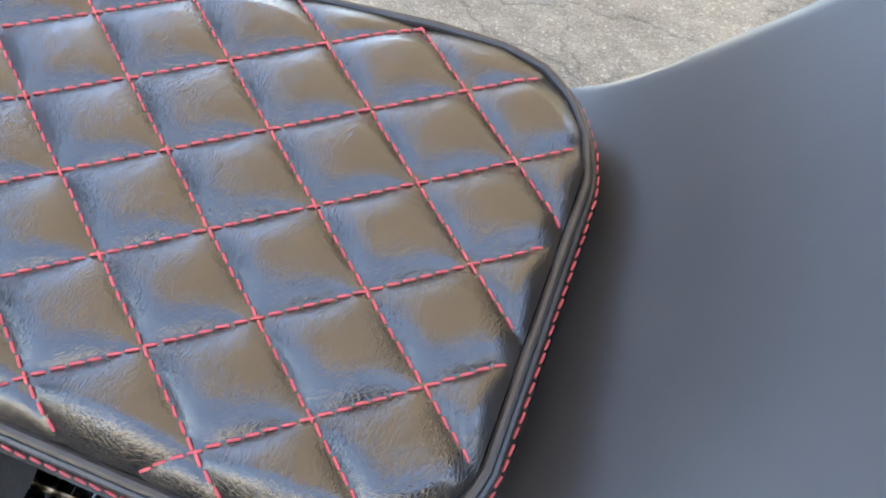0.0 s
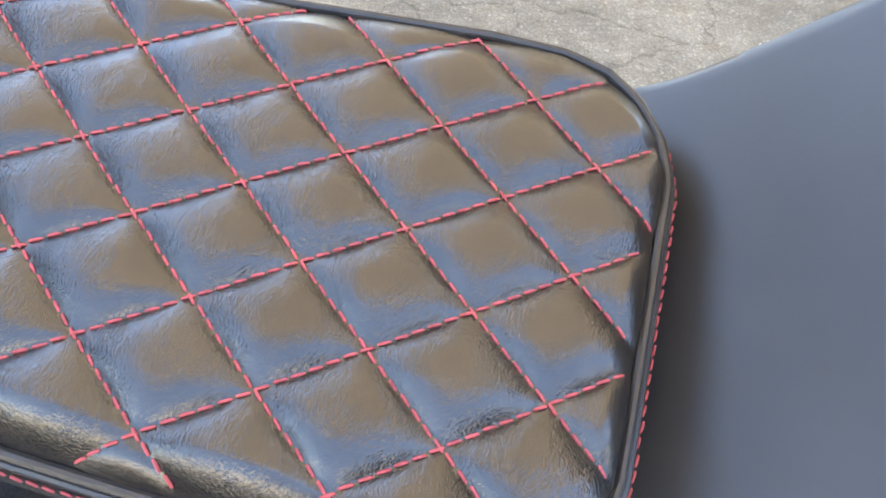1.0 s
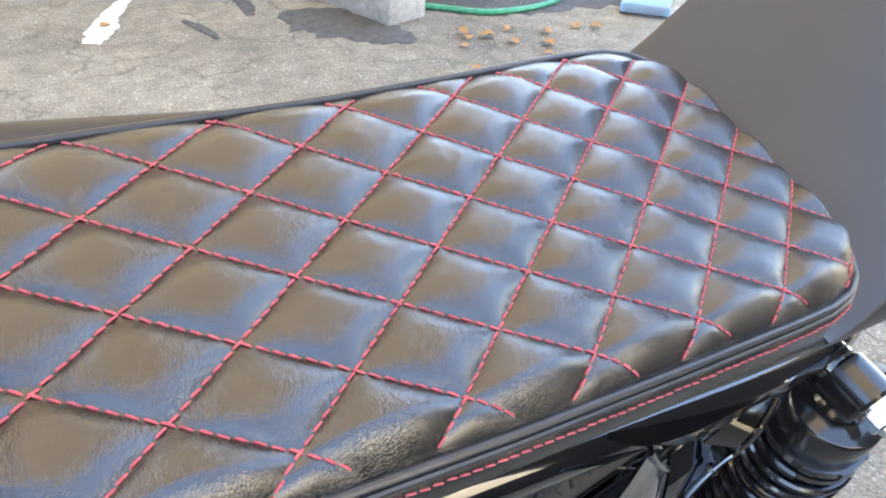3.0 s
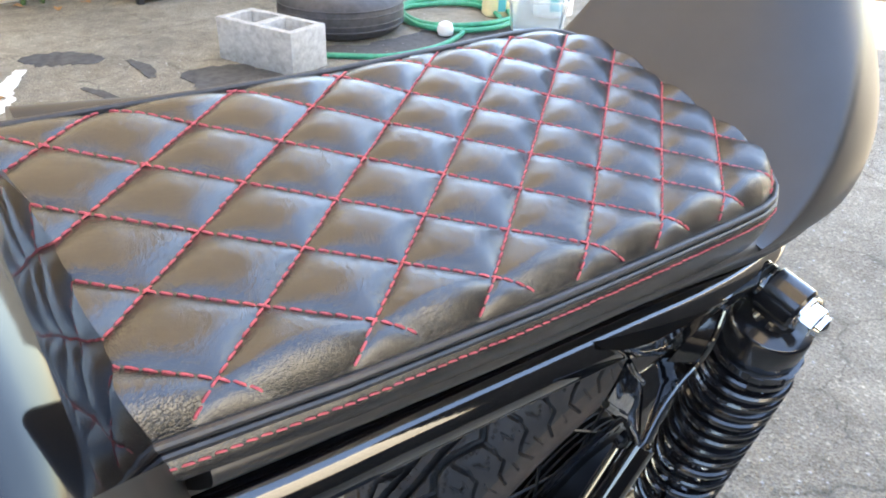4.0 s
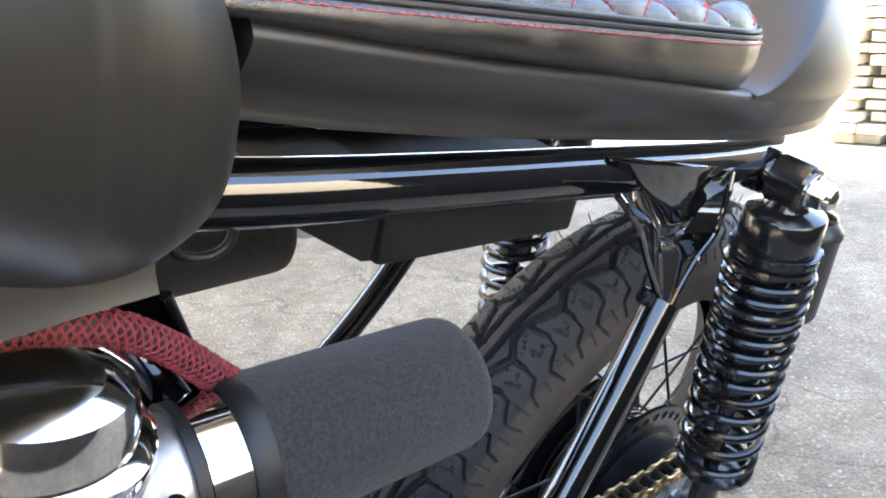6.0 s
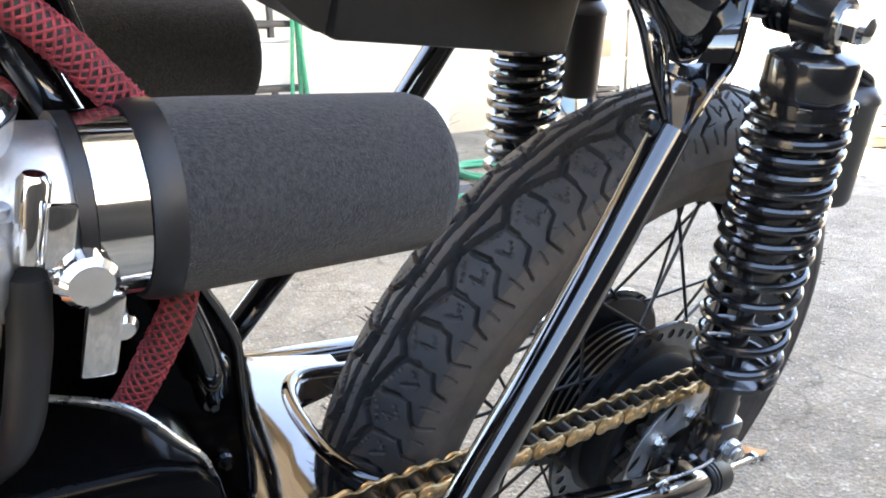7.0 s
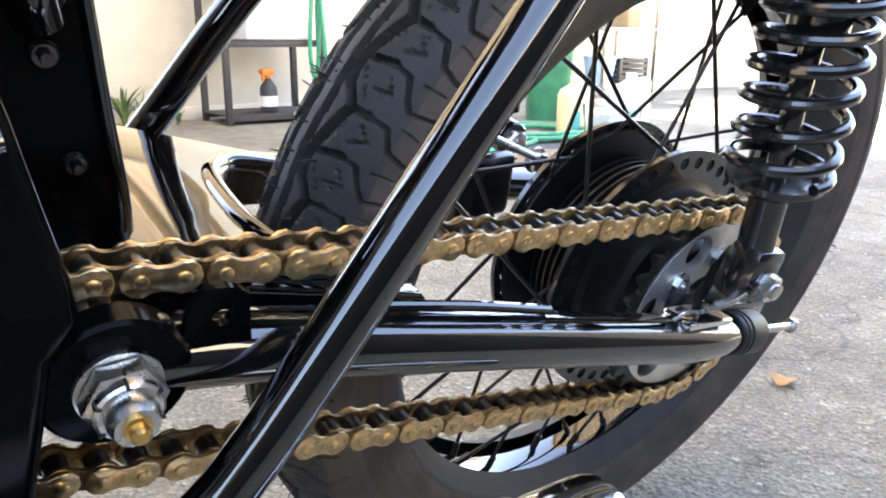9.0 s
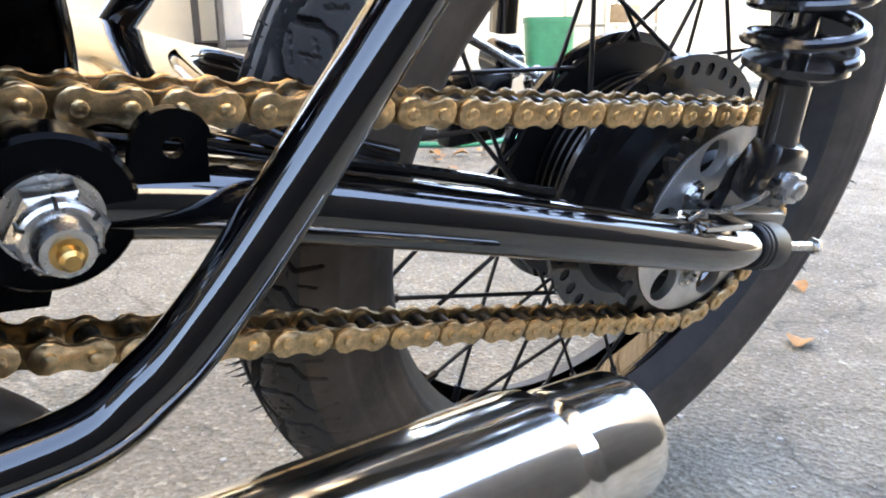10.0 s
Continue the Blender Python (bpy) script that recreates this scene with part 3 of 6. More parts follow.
# frame tubes
def frame_tube(pts, r, label="", both=True, name="frame_tube", seg=18, paint=GLOSS):
    part(name, tube(pts, r, seg, 8), paint, bike, label)
    if both:
        part(name, tube([mirror(p) for p in pts], r, seg, 8), paint, bike)


RAIL = [(-0.75, 0.034, 0.330), (-0.6, 0.012, 0.337), (-0.50, -0.003, 0.3425), (-0.45, -0.0095, 0.3460), (-0.40, -0.0135, 0.3495), (-0.35, -0.0180, 0.3535), (-0.30, -0.0225, 0.3578),
        (-0.25, -0.0270, 0.3618), (-0.20, -0.0315, 0.3660), (-0.15, -0.0335, 0.3705), (-0.10, -0.030, 0.375), (-0.06, -0.012, 0.379), (-0.042, 0.012, 0.381), (-0.036, MID, 0.382)]
frame_tube(RAIL, 0.0148, "gloss black seat rail tube", name="seat_rail", paint=ARMPAINT, seg=28)
frame_tube([(-0.2270, -0.0640, 0.290), (-0.266, -0.0765, 0.210), (-0.315, -0.0905, 0.120), (-0.352, -0.1005, 0.050), (-0.3745, -0.106, 0.010), (-0.393, -0.109, -0.016),
            (-0.420, -0.110, -0.036), (-0.50, -0.108, -0.052), (-0.62, -0.10, -0.06)], 0.0112, "gloss black rear frame tube", both=False, name="rear_stay", seg=28)
frame_tube([(-0.215, 0.125, 0.345), (-0.2647, 0.1382, 0.2), (-0.31, 0.1525, 0.1), (-0.355, 0.1667, 0.0), (-0.40, 0.17, -0.05)], 0.0105, both=False, name="rear_stay")

# rear wheel
AX = (-0.007, 0.040, 0.001)
TO_Y = Matrix.Rotation(radians(-90), 4, "X")     # turns z to +y
WHEEL = Matrix.Translation(AX) @ TO_Y


def tyre_mesh():
    """A road tyre whose grooves, blocks and pits are cut into the surface."""
    NT = 2100
    th = np.linspace(0, 2 * np.pi, NT, endpoint=False)
    half = np.concatenate([np.linspace(0, 0.58, 84), np.linspace(0.59, 1.0, 24)])
    s = np.concatenate([-half[::-1], half[1:]])          # across the tread and down the walls
    T, S = np.meshgrid(th, s, indexing="ij")
    NS = len(s)
    ang = S * radians(152)
    Rc, ry, rz = 0.2535, 0.0490, 0.0500
    n = 35                                               # repeats round the tyre
    across = np.abs(S)
    lane = (-T * n / (2 * np.pi) - radians(139.8) * n / (2 * np.pi) + np.where(S > 0, 0.5, 0.0)) % 1.0
    LU, LS = 0.0546, 0.1325                              # metres of one repeat, and of the whole arc

    def line(*pts):
        """Distance to a broken line of (share of a repeat, share of the arc)."""
        d = np.full_like(T, 9.0)
        for (u0, a0), (u1, a1) in zip(pts, pts[1:]):
            for turn in (-1, 0, 1):
                px, py = (lane - u0 - turn) * LU, (across - a0) * LS
                vx, vy = (u1 - u0) * LU, (a1 - a0) * LS
                k = np.clip((px * vx + py * vy) / (vx * vx + vy * vy), 0, 1)
                d = np.minimum(d, np.hypot(px - k * vx, py - k * vy))
        return d

    def groove(dist, w, d):
        return d * np.clip(2.2 * (1 - dist / (0.5 * w + 0.0006)), 0, 1)

    cut = groove(line((0.0, 0.052), (0.3, 0.046), (0.55, 0.040), (0.8, 0.046), (1.0, 0.052)), 0.0044, 0.0080)
    cut = np.maximum(cut, groove(line((0.0, 0.160), (0.12, 0.138), (0.42, 0.098), (0.62, 0.082), (0.82, 0.100), (0.90, 0.132), (1.0, 0.160)), 0.0050, 0.0080))
    cut = np.maximum(cut, groove(line((0.0, 0.160), (-0.02, 0.235)), 0.0034, 0.0060))
    cut = np.maximum(cut, groove(line((-0.02, 0.235), (-0.01, 0.320), (0.19, 0.362), (0.25, 0.445)), 0.0015, 0.0040))
    cut = np.maximum(cut, groove(line((0.50, 0.130), (0.44, 0.215)), 0.0034, 0.0060))
    cut = np.maximum(cut, groove(line((0.44, 0.215), (0.465, 0.285), (0.66, 0.325), (0.76, 0.360), (0.69, 0.455)), 0.0015, 0.0040))
    cut = np.maximum(cut, groove(line((0.30, 0.215), (0.22, 0.285)), 0.0010, 0.0016))
    cut = np.maximum(cut, groove(line((0.74, 0.200), (0.70, 0.265)), 0.0010, 0.0016))
    cut = np.maximum(cut, groove(line((0.45, 0.355), (0.43, 0.430)), 0.0010, 0.0016))
    cut = np.maximum(cut, groove(line((0.93, 0.375), (0.95, 0.440)), 0.0010, 0.0016))
    for k in range(4):                                   # rows of pits
        u = 0.14 + 0.24 * k
        cut = np.maximum(cut, groove(line((u, 0.072 - 0.02 * (k % 2)), (u + 0.012, 0.072 - 0.02 * (k % 2))), 0.0014, 0.0015))
        cut = np.maximum(cut, groove(line((0.14 + 0.07 * k, 0.170 - 0.012 * k), (0.15 + 0.07 * k, 0.170 - 0.012 * k)), 0.0014, 0.0015))
        cut = np.maximum(cut, groove(line((0.62 + 0.075 * k, 0.130 + 0.016 * k), (0.63 + 0.075 * k, 0.130 + 0.016 * k)), 0.0014, 0.0015))
        cut = np.maximum(cut, groove(line((0.10 + 0.05 * k, 0.235 + 0.020 * (k % 3)), (0.11 + 0.05 * k, 0.235 + 0.020 * (k % 3))), 0.0012, 0.0013))
        cut = np.maximum(cut, groove(line((0.58 + 0.06 * k, 0.230 + 0.018 * (k % 3)), (0.59 + 0.06 * k, 0.230 + 0.018 * (k % 3))), 0.0012, 0.0013))
    arc = np.abs(S)
    step = 0.0018 / (1 + np.exp((arc - 0.545) * 160))
    rim_pull = np.clip((arc - 0.80) / 0.2, 0, 1)
    rr = Rc + (rz + step - cut) * np.cos(ang)
    yy = (ry + step - cut) * np.sin(ang) * (1 - 0.18 * rim_pull)
    rib = 0.0009 * np.exp(-((arc - 0.70) / 0.010) ** 2) + 0.0011 * np.exp(-((arc - 0.86) / 0.008) ** 2)
    yy = yy + np.sign(S) * rib
    V = np.stack([rr * np.cos(T), rr * np.sin(T), yy], -1).reshape(-1, 3)
    idx = np.arange(NT * NS).reshape(NT, NS)
    a, b = idx, np.roll(idx, -1, 0)
    F = np.stack([a[:, :-1], b[:, :-1], b[:, 1:], a[:, 1:]], -1).reshape(-1, 4)
    me = bpy.data.meshes.new("tyre")
    me.from_pydata(V.tolist(), [], F.tolist())
    me.transform(WHEEL)
    return me


hub_prof = [(0.012, -0.080), (0.045, -0.078), (0.048, -0.072), (0.070, -0.070), (0.074, -0.066), (0.074, -0.044), (0.080, -0.041), (0.098, -0.039), (0.098, -0.034), (0.070, -0.031)]
for k in range(6):
    z = -0.027 + k * 0.0066
    hub_prof += [(0.062, z), (0.076, z + 0.0014), (0.076, z + 0.0034), (0.062, z + 0.0046)]
hub_prof += [(0.064, 0.014), (0.095, 0.016), (0.095, 0.021), (0.06, 0.024), (0.05, 0.05), (0.03, 0.062), (0.012, 0.064)]
wheel = part("rear_wheel", turned(hub_prof, WHEEL, 64), HUBBLACK, bike, "black spoked rear wheel with finned hub")
tyre = part("tyre", tyre_mesh(), [RUBBER, DUSTRUBBER], wheel, "black rubber road tyre with zigzag tread and dusty walls", sharp=42)
for poly in tyre.data.polygons:
    if abs(poly.center.y - AX[1]) > 0.0375 and math.hypot(poly.center.x - AX[0], poly.center.z - AX[2]) < 0.2815:
        poly.material_index = 1
rim_prof = [(0.2365, -0.036), (0.2345, -0.0395), (0.2300, -0.0395), (0.2270, -0.035), (0.2215, -0.030), (0.2165, -0.018), (0.2145, 0.0), (0.2165, 0.018), (0.2215, 0.030),
            (0.2270, 0.035), (0.2300, 0.0395), (0.2345, 0.0395), (0.2365, 0.036), (0.224, 0.028), (0.2195, 0.0), (0.224, -0.028)]
part("rim", turned(rim_prof, WHEEL, 128, closed=True), GLOSS, wheel, "gloss black wheel rim")
for k in range(36):
    sidek = -1 if k % 2 == 0 else 1
    a0 = 2 * math.pi * (k // 2) / 18 + (0.17 if sidek > 0 else 0)
    lean_s = radians(58) * (1 if (k // 2) % 2 == 0 else -1)
    a1 = a0 + lean_s * 0.62
    pa = WHEEL @ Vector((0.091 * math.cos(a0), 0.091 * math.sin(a0), -0.0345 if sidek < 0 else 0.0185))
    pb = WHEEL @ Vector((0.2155 * math.cos(a1), 0.2155 * math.sin(a1), sidek * 0.006))
    bm = bmesh.new()
    sweep(bm, [pa, pb], 0.0016, 8)
    dd = (pb - pa).normalized()
    sweep(bm, [pb - dd * 0.014, pb], 0.0031, 6)
    part("spoke", bm, SPOKEM, wheel)
bm = bmesh.new()
for k in range(420):                                 # moulding hairs left on the tread
    a, sa = random.uniform(0, 2 * math.pi), random.choice((-1, 1)) * random.choice((0.0, 0.06, 0.12, 0.25, 0.33)) * radians(152)
    rr = 0.2535 + 0.0505 * math.cos(sa)
    p0 = Vector((rr * math.cos(a), rr * math.sin(a), 0.0495 * math.sin(sa)))
    out = Vector((math.cos(sa) * math.cos(a), math.cos(sa) * math.sin(a), math.sin(sa)))
    bend = Vector((random.uniform(-1, 1), random.uniform(-1, 1), random.uniform(-1, 1))) * 0.0025
    hl = random.uniform(0.004, 0.010)
    sweep(bm, [WHEEL @ p0, WHEEL @ (p0 + out * hl * 0.6 + bend * 0.4), WHEEL @ (p0 + out * hl + bend)], [0.0006, 0.0005, 0.0003], 5)
tagged(part("tyre_hairs", bm, RUBBER, wheel), kind="stuff")
# hub flange with its ring of holes
bm = bmesh.new()
plate(bm, [circle(0, 0, 0.1028, 72), circle(0, 0, 0.072, 48)] + [circle(0.0930 * math.cos(2 * math.pi * k / 36), 0.0930 * math.sin(2 * math.pi * k / 36), 0.0046, 12) for k in range(36)],
      0.004, Matrix.Translation((AX[0], AX[1] - 0.0410, AX[2])))
part("spoke_flange", bm, SHOCKBLACK, wheel, "black hub flange drilled with holes", sharp=30)
bm = bmesh.new()
plate(bm, [circle(0, 0, 0.1015, 72), circle(0, 0, 0.07, 48)] + [circle(0.092 * math.cos(2 * math.pi * k / 36), 0.092 * math.sin(2 * math.pi * k / 36), 0.0034, 10) for k in range(36)],
      0.004, Matrix.Translation((AX[0], AX[1] + 0.0215, AX[2])))
part("spoke_flange", bm, SHOCKBLACK, wheel, sharp=30)

# rear sprocket
SPR = (-0.013, -0.046, 0.004)
PITCH, TEETH = 0.015875, 30
PR = PITCH / (2 * math.sin(math.pi / TEETH))
gear = []
for k in range(TEETH):
    for f, r in ((0.0, -0.0046), (0.16, -0.0035), (0.3, 0.0008), (0.42, 0.0042), (0.5, 0.0048), (0.58, 0.0042), (0.7, 0.0008), (0.84, -0.0035)):
        a = 2 * math.pi * (k + f) / TEETH
        gear.append(((PR + r) * math.cos(a), (PR + r) * math.sin(a)))
holes = [circle(0, 0, 0.026, 32)]
for k in range(6):
    a = 2 * math.pi * (k + 0.033) / 6
    holes.append(circle(0.0520 * math.cos(a), 0.0520 * math.sin(a), 0.0128, 24))
bm = bmesh.new()
plate(bm, [gear, circle(0, 0, PR - 0.0095, 60)], 0.005, Matrix.Translation((SPR[0], SPR[1] - 0.0025, SPR[2])))
teeth = part("sprocket_teeth", bm, DARKSTEEL, wheel, "oily dark sprocket teeth", sharp=30)
bm = bmesh.new()
plate(bm, [circle(0, 0, PR - 0.0085, 72)] + holes, 0.007, Matrix.Translation((SPR[0], SPR[1] - 0.0035, SPR[2])))
part("sprocket", bm, SPROCKETM, wheel, "pale aluminium rear sprocket with lightening holes", sharp=30)
for k in range(6):
    a = 2 * math.pi * (k + 0.50) / 6
    bm = bmesh.new()
    m = along((SPR[0] + 0.040 * math.cos(a), SPR[1] - 0.003, SPR[2] + 0.040 * math.sin(a)), (SPR[0] + 0.040 * math.cos(a), SPR[1] - 0.02, SPR[2] + 0.040 * math.sin(a)))
    lathe(bm, [(0.0095, 0), (0.0095, 0.0016)], m, 20)
    hexnut(bm, 0.0068, 0.005, m)
    lathe(bm, [(0.0032, 0.004), (0.0032, 0.007), (0.002, 0.0078)], m, 12)
    part("sprocket_nut", bm, STEEL, wheel)

# drive chain
def chain_points():
    fr, fz, fR = -0.55, 0.006, 0.0382
    pts = []
    top_a, top_b = (fr, fz + fR), (SPR[0], SPR[2] + PR)
    for k in range(60):
        pts.append((top_a[0] + (top_b[0] - top_a[0]) * k / 60, top_a[1] + (top_b[1] - top_a[1]) * k / 60 - 0.0015 * math.sin(math.pi * k / 60)))
    for k in range(41):
        a = math.pi / 2 - math.pi * k / 40
        pts.append((SPR[0] + PR * math.cos(a), SPR[2] + PR * math.sin(a)))
    for k in range(1, 60):
        pts.append((SPR[0] + (fr - SPR[0]) * k / 60, (SPR[2] - PR) + (fz - fR - SPR[2] + PR) * k / 60 + 0.002 * math.sin(math.pi * k / 60)))
    for k in range(31):
        a = -math.pi / 2 - math.pi * k / 30
        pts.append((fr + fR * math.cos(a), fz + fR * math.sin(a)))
    out, i, cur = [pts[0]], 0, pts[0]
    while True:                                    # step along by whole pitches
        j = i
        while j < len(pts) - 1 and math.dist(pts[j + 1], cur) < PITCH:
            j += 1
        if j >= len(pts) - 1:
            break
        a, b = pts[j], pts[j + 1]
        lo, hi = 0.0, 1.0
        for _ in range(30):
            f = (lo + hi) / 2
            if math.dist((a[0] + (b[0] - a[0]) * f, a[1] + (b[1] - a[1]) * f), cur) < PITCH:
                lo = f
            else:
                hi = f
        cur = (a[0] + (b[0] - a[0]) * lo, a[1] + (b[1] - a[1]) * lo)
        out.append(cur)
        i = j
    return out


def link_mesh(outer):
    """A pair of figure-eight side plates."""
    bm = bmesh.new()
    R, waist = (0.0072 if outer else 0.0075), 0.0052
    loop = []
    for k in range(9):
        a = radians(50 + 260 * k / 8)
        loop.append((R * math.cos(a), R * math.sin(a)))
    loop.append((PITCH / 2, -waist))
    for k in range(9):
        a = radians(-130 + 260 * k / 8)
        loop.append((PITCH + R * math.cos(a), R * math.sin(a)))
    loop.append((PITCH / 2, waist))
    th = 0.0019
    for y0 in ((-0.0095, 0.0076) if outer else (-0.0072, 0.0053)):
        lo, mid, hi = [], [], []
        for ring, yy, f in ((lo, y0, 0.93), (mid, y0 + th * 0.25, 1.0), (hi, y0 + th, 1.0)):
            for x, z in loop:
                cx = PITCH / 2
                ring.append(bm.verts.new((cx + (x - cx) * (1 - (1 - f) * 0.6), yy, z * f)))
        add_ring_faces(bm, [lo, mid, hi])
    if outer:
        for px in (0, PITCH):
            m = Matrix.Translation((px, -0.0095, 0)) @ Matrix.Rotation(radians(90), 4, "X")
            lathe(bm, [(0.0029, -0.0005), (0.0029, 0.0011), (0.0022, 0.0016)], m, 10)
    bmesh.ops.recalc_face_normals(bm, faces=bm.faces)
    me = bpy.data.meshes.new("link_outer" if outer else "link_inner")
    bm.to_mesh(me)
    bm.free()
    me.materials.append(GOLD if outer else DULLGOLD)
    me.polygons.foreach_set("use_smooth", [True] * len(me.polygons))
    me.set_sharp_from_angle(angle=radians(40))
    return me


CP = chain_points()
CY = -0.0465
bm = bmesh.new()
for x, z in CP:
    lathe(bm, [(0.0051, -0.0052), (0.0051, 0.0052)], Matrix.Translation((x, CY, z)) @ TO_Y, 12)
chain = part("drive_chain", bm, DARKSTEEL, bike, "gold-plated drive chain with dark rollers")
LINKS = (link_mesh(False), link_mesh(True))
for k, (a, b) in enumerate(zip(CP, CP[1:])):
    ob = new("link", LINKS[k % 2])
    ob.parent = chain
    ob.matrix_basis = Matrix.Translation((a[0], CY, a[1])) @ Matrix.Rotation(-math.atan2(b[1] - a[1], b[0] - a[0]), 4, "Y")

# swing arm
arm = part("swing_arm", tube([(-0.43, -0.062, 0.026), (-0.36, -0.066, 0.027), (-0.25, -0.073, 0.020), (-0.15, -0.079, 0.0120), (-0.06, -0.083, 0.0045), (-0.022, -0.0835, 0.0045)],
                             [0.0172] * 24 + [0.0168, 0.0163, 0.0158, 0.0152, 0.0145, 0.0138, 0.0132], 28, 6, 0.86), ARMPAINT, bike, "gloss black tubular swing arm")
part("swing_arm_leg", tube([mirror(p) for p in [(-0.43, -0.062, 0.012), (-0.36, -0.066, 0.010), (-0.25, -0.073, 0.005), (-0.06, -0.083, 0.000), (0.02, -0.0835, 0.0)]], 0.0175, 20, 6, 0.86), GLOSS, arm)
part("pivot_tube", tube([(-0.4205, -0.072, 0.027), (-0.4205, 2 * MID + 0.072, 0.027)], 0.021, 24), GLOSS, arm)

# swing arm bridge ahead of the tyre, with its rounded cut-out
out_xy = [(-0.404, -0.046), (-0.404, 0.132), (-0.262, 0.132), (-0.262, 0.108), (-0.300, 0.104), (-0.318, 0.096), (-0.3295, 0.080), (-0.335, 0.060), (-0.3365, 0.042),
          (-0.3365, 0.022), (-0.333, 0.006), (-0.324, -0.010), (-0.306, -0.020), (-0.262, -0.025), (-0.262, -0.046)]
bm = bmesh.new()
bot = [bm.verts.new((x, y, 0.016)) for x, y in out_xy]
topv = [bm.verts.new((x, y, 0.042)) for x, y in out_xy]
add_ring_faces(bm, [bot, topv])
bmesh.ops.bevel(bm, geom=[e for e in bm.edges if abs(e.verts[0].co.z - e.verts[1].co.z) < 1e-6], offset=0.006, segments=3, affect="EDGES", profile=0.5)
for v in bm.verts:                       # the plate falls towards the wheel
    v.co.z -= 0.13 * (v.co.x + 0.35)
part("bridge_plate", bm, GLOSS, arm, "gloss black bridge plate", sharp=40)
lip = [(x, y, 0.0415 - 0.13 * (x + 0.35)) for x, y in out_xy[3:14]]
part("bridge_lip", tube(lip, 0.0055, 12, 5), GLOSS, arm)
part("weld_bead", tube([(-0.335, -0.070, 0.0445), (-0.29, -0.0715, 0.0420), (-0.25, -0.073, 0.0390), (-0.205, -0.0755, 0.0345)], 0.0028, 10), GLOSS, arm)

# chain guard lug on the arm
bm = bmesh.new()
lug = [(-0.3975, 0.018), (-0.3665, 0.018), (-0.3715, 0.040), (-0.3745, 0.053)] + [(-0.385 + 0.0125 * math.cos(radians(a)), 0.0505 + 0.0115 * math.sin(radians(a))) for a in range(15, 170, 18)] + [(-0.3975, 0.050)]
plate(bm, [lug, circle(-0.3845, 0.0490, 0.0036, 14)], 0.004, Matrix.Translation((0, -0.0775, 0)))
part("chain_guard_lug", bm, DIMBLACK, arm, "drilled black lug", sharp=30)
part("lug_bolt", turned([(0.0045, 0), (0.0045, 0.0035), (0.0032, 0.0042)], along((-0.405, -0.072, 0.045), (-0.405, -0.09, 0.045)), 12), SHOCKBLACK, arm)

# pivot nut with washer
m = along((-0.4185, -0.066, 0.0265), (-0.4185, -0.2, 0.0265))
part("pivot_washer", turned([(0.010, 0.0), (0.0245, 0.0), (0.0260, 0.0015), (0.0260, 0.0125), (0.0245, 0.014), (0.010, 0.014)], m, 40), DIMBLACK, bike, "black thrust washer")
bm = bmesh.new()
hexnut(bm, 0.0142, 0.009, m @ Matrix.Translation((0, 0, 0.0165)) @ Matrix.Rotation(radians(12), 4, "Z"))
nut = part("pivot_nut", bm, STEEL, bike, "zinc-plated swing arm pivot nut", sharp=28)
part("washer", turned([(0.009, 0.014), (0.0150, 0.014), (0.0150, 0.0164), (0.009, 0.0164)], m, 36), STEEL, nut)
part("castle_collar", turned([(0.0118, 0.0250), (0.0116, 0.0285), (0.0106, 0.0295), (0.0088, 0.0296)], m, 32), STEEL, nut)
for k in range(6):
    a = radians(60 * k + 42)
    part("slot", boxed((-0.0012, -0.0006, 0), (0.0012, 0.0006, 0.0046), 0.0003), DARKSTEEL, nut).matrix_basis = m @ Matrix.Rotation(a, 4, "Z") @ Matrix.Translation((0.0112, 0, 0.0254))
thread = [(0.0088, 0.0290), (0.0088, 0.0330), (0.0082, 0.0350)]
part("pivot_bolt_end", turned(thread + [(0.0074, 0.0372)], m, 28), STEEL, nut)
part("grease_nipple", turned([(0.0050, 0.0368), (0.0050, 0.0378), (0.0034, 0.038), (0.0034, 0.0415), (0.0022, 0.0425)], m, 16), BRASS, nut, "brass grease nipple")

# chain adjuster and axle end
adj = part("chain_adjuster", turned([(0.009, 0), (0.0142, 0.0), (0.0152, 0.0015), (0.0152, 0.0035), (0.0138, 0.004), (0.0138, 0.0065), (0.0152, 0.007), (0.0152, 0.009), (0.0140, 0.0095), (0.0140, 0.0115), (0.0156, 0.012), (0.0156, 0.0300), (0.0146, 0.0325), (0.006, 0.033)],
                                    along((-0.0250, -0.0835, 0.004), (0.06, -0.0835, 0.0005)), 40), DULLBLACK, bike, "black chain adjuster cap")
bm = bmesh.new()
m = along((0.0070, -0.0835, 0.0026), (0.06, -0.0835, 0.0005))
lathe(bm, [(0.0034, 0), (0.0034, 0.066), (0.0025, 0.067)], m, 14)
hexnut(bm, 0.0062, 0.0055, m @ Matrix.Translation((0, 0, 0.060)))
part("adjuster_screw", bm, STEEL, adj, "steel adjuster screw", sharp=30)
part("axle_block", boxed((-0.062, -0.078, -0.016), (0.028, -0.052, 0.024), 0.006), SHOCKBLACK, bike, "black axle block")
bm = bmesh.new()
clevis = [(-0.052, 0.014), (0.022, 0.010), (0.020, 0.030), (0.004, 0.052), (-0.012, 0.062), (-0.036, 0.062), (-0.046, 0.046)]
plate(bm, [clevis], 0.008, Matrix.Translation((0, -0.072, 0)))
box(bm, (-0.053, -0.096, 0.034), (-0.017, -0.070, 0.074), 0.008)
part("shock_clevis", bm, SHOCKBLACK, bike, "black lower shock mount", sharp=30)
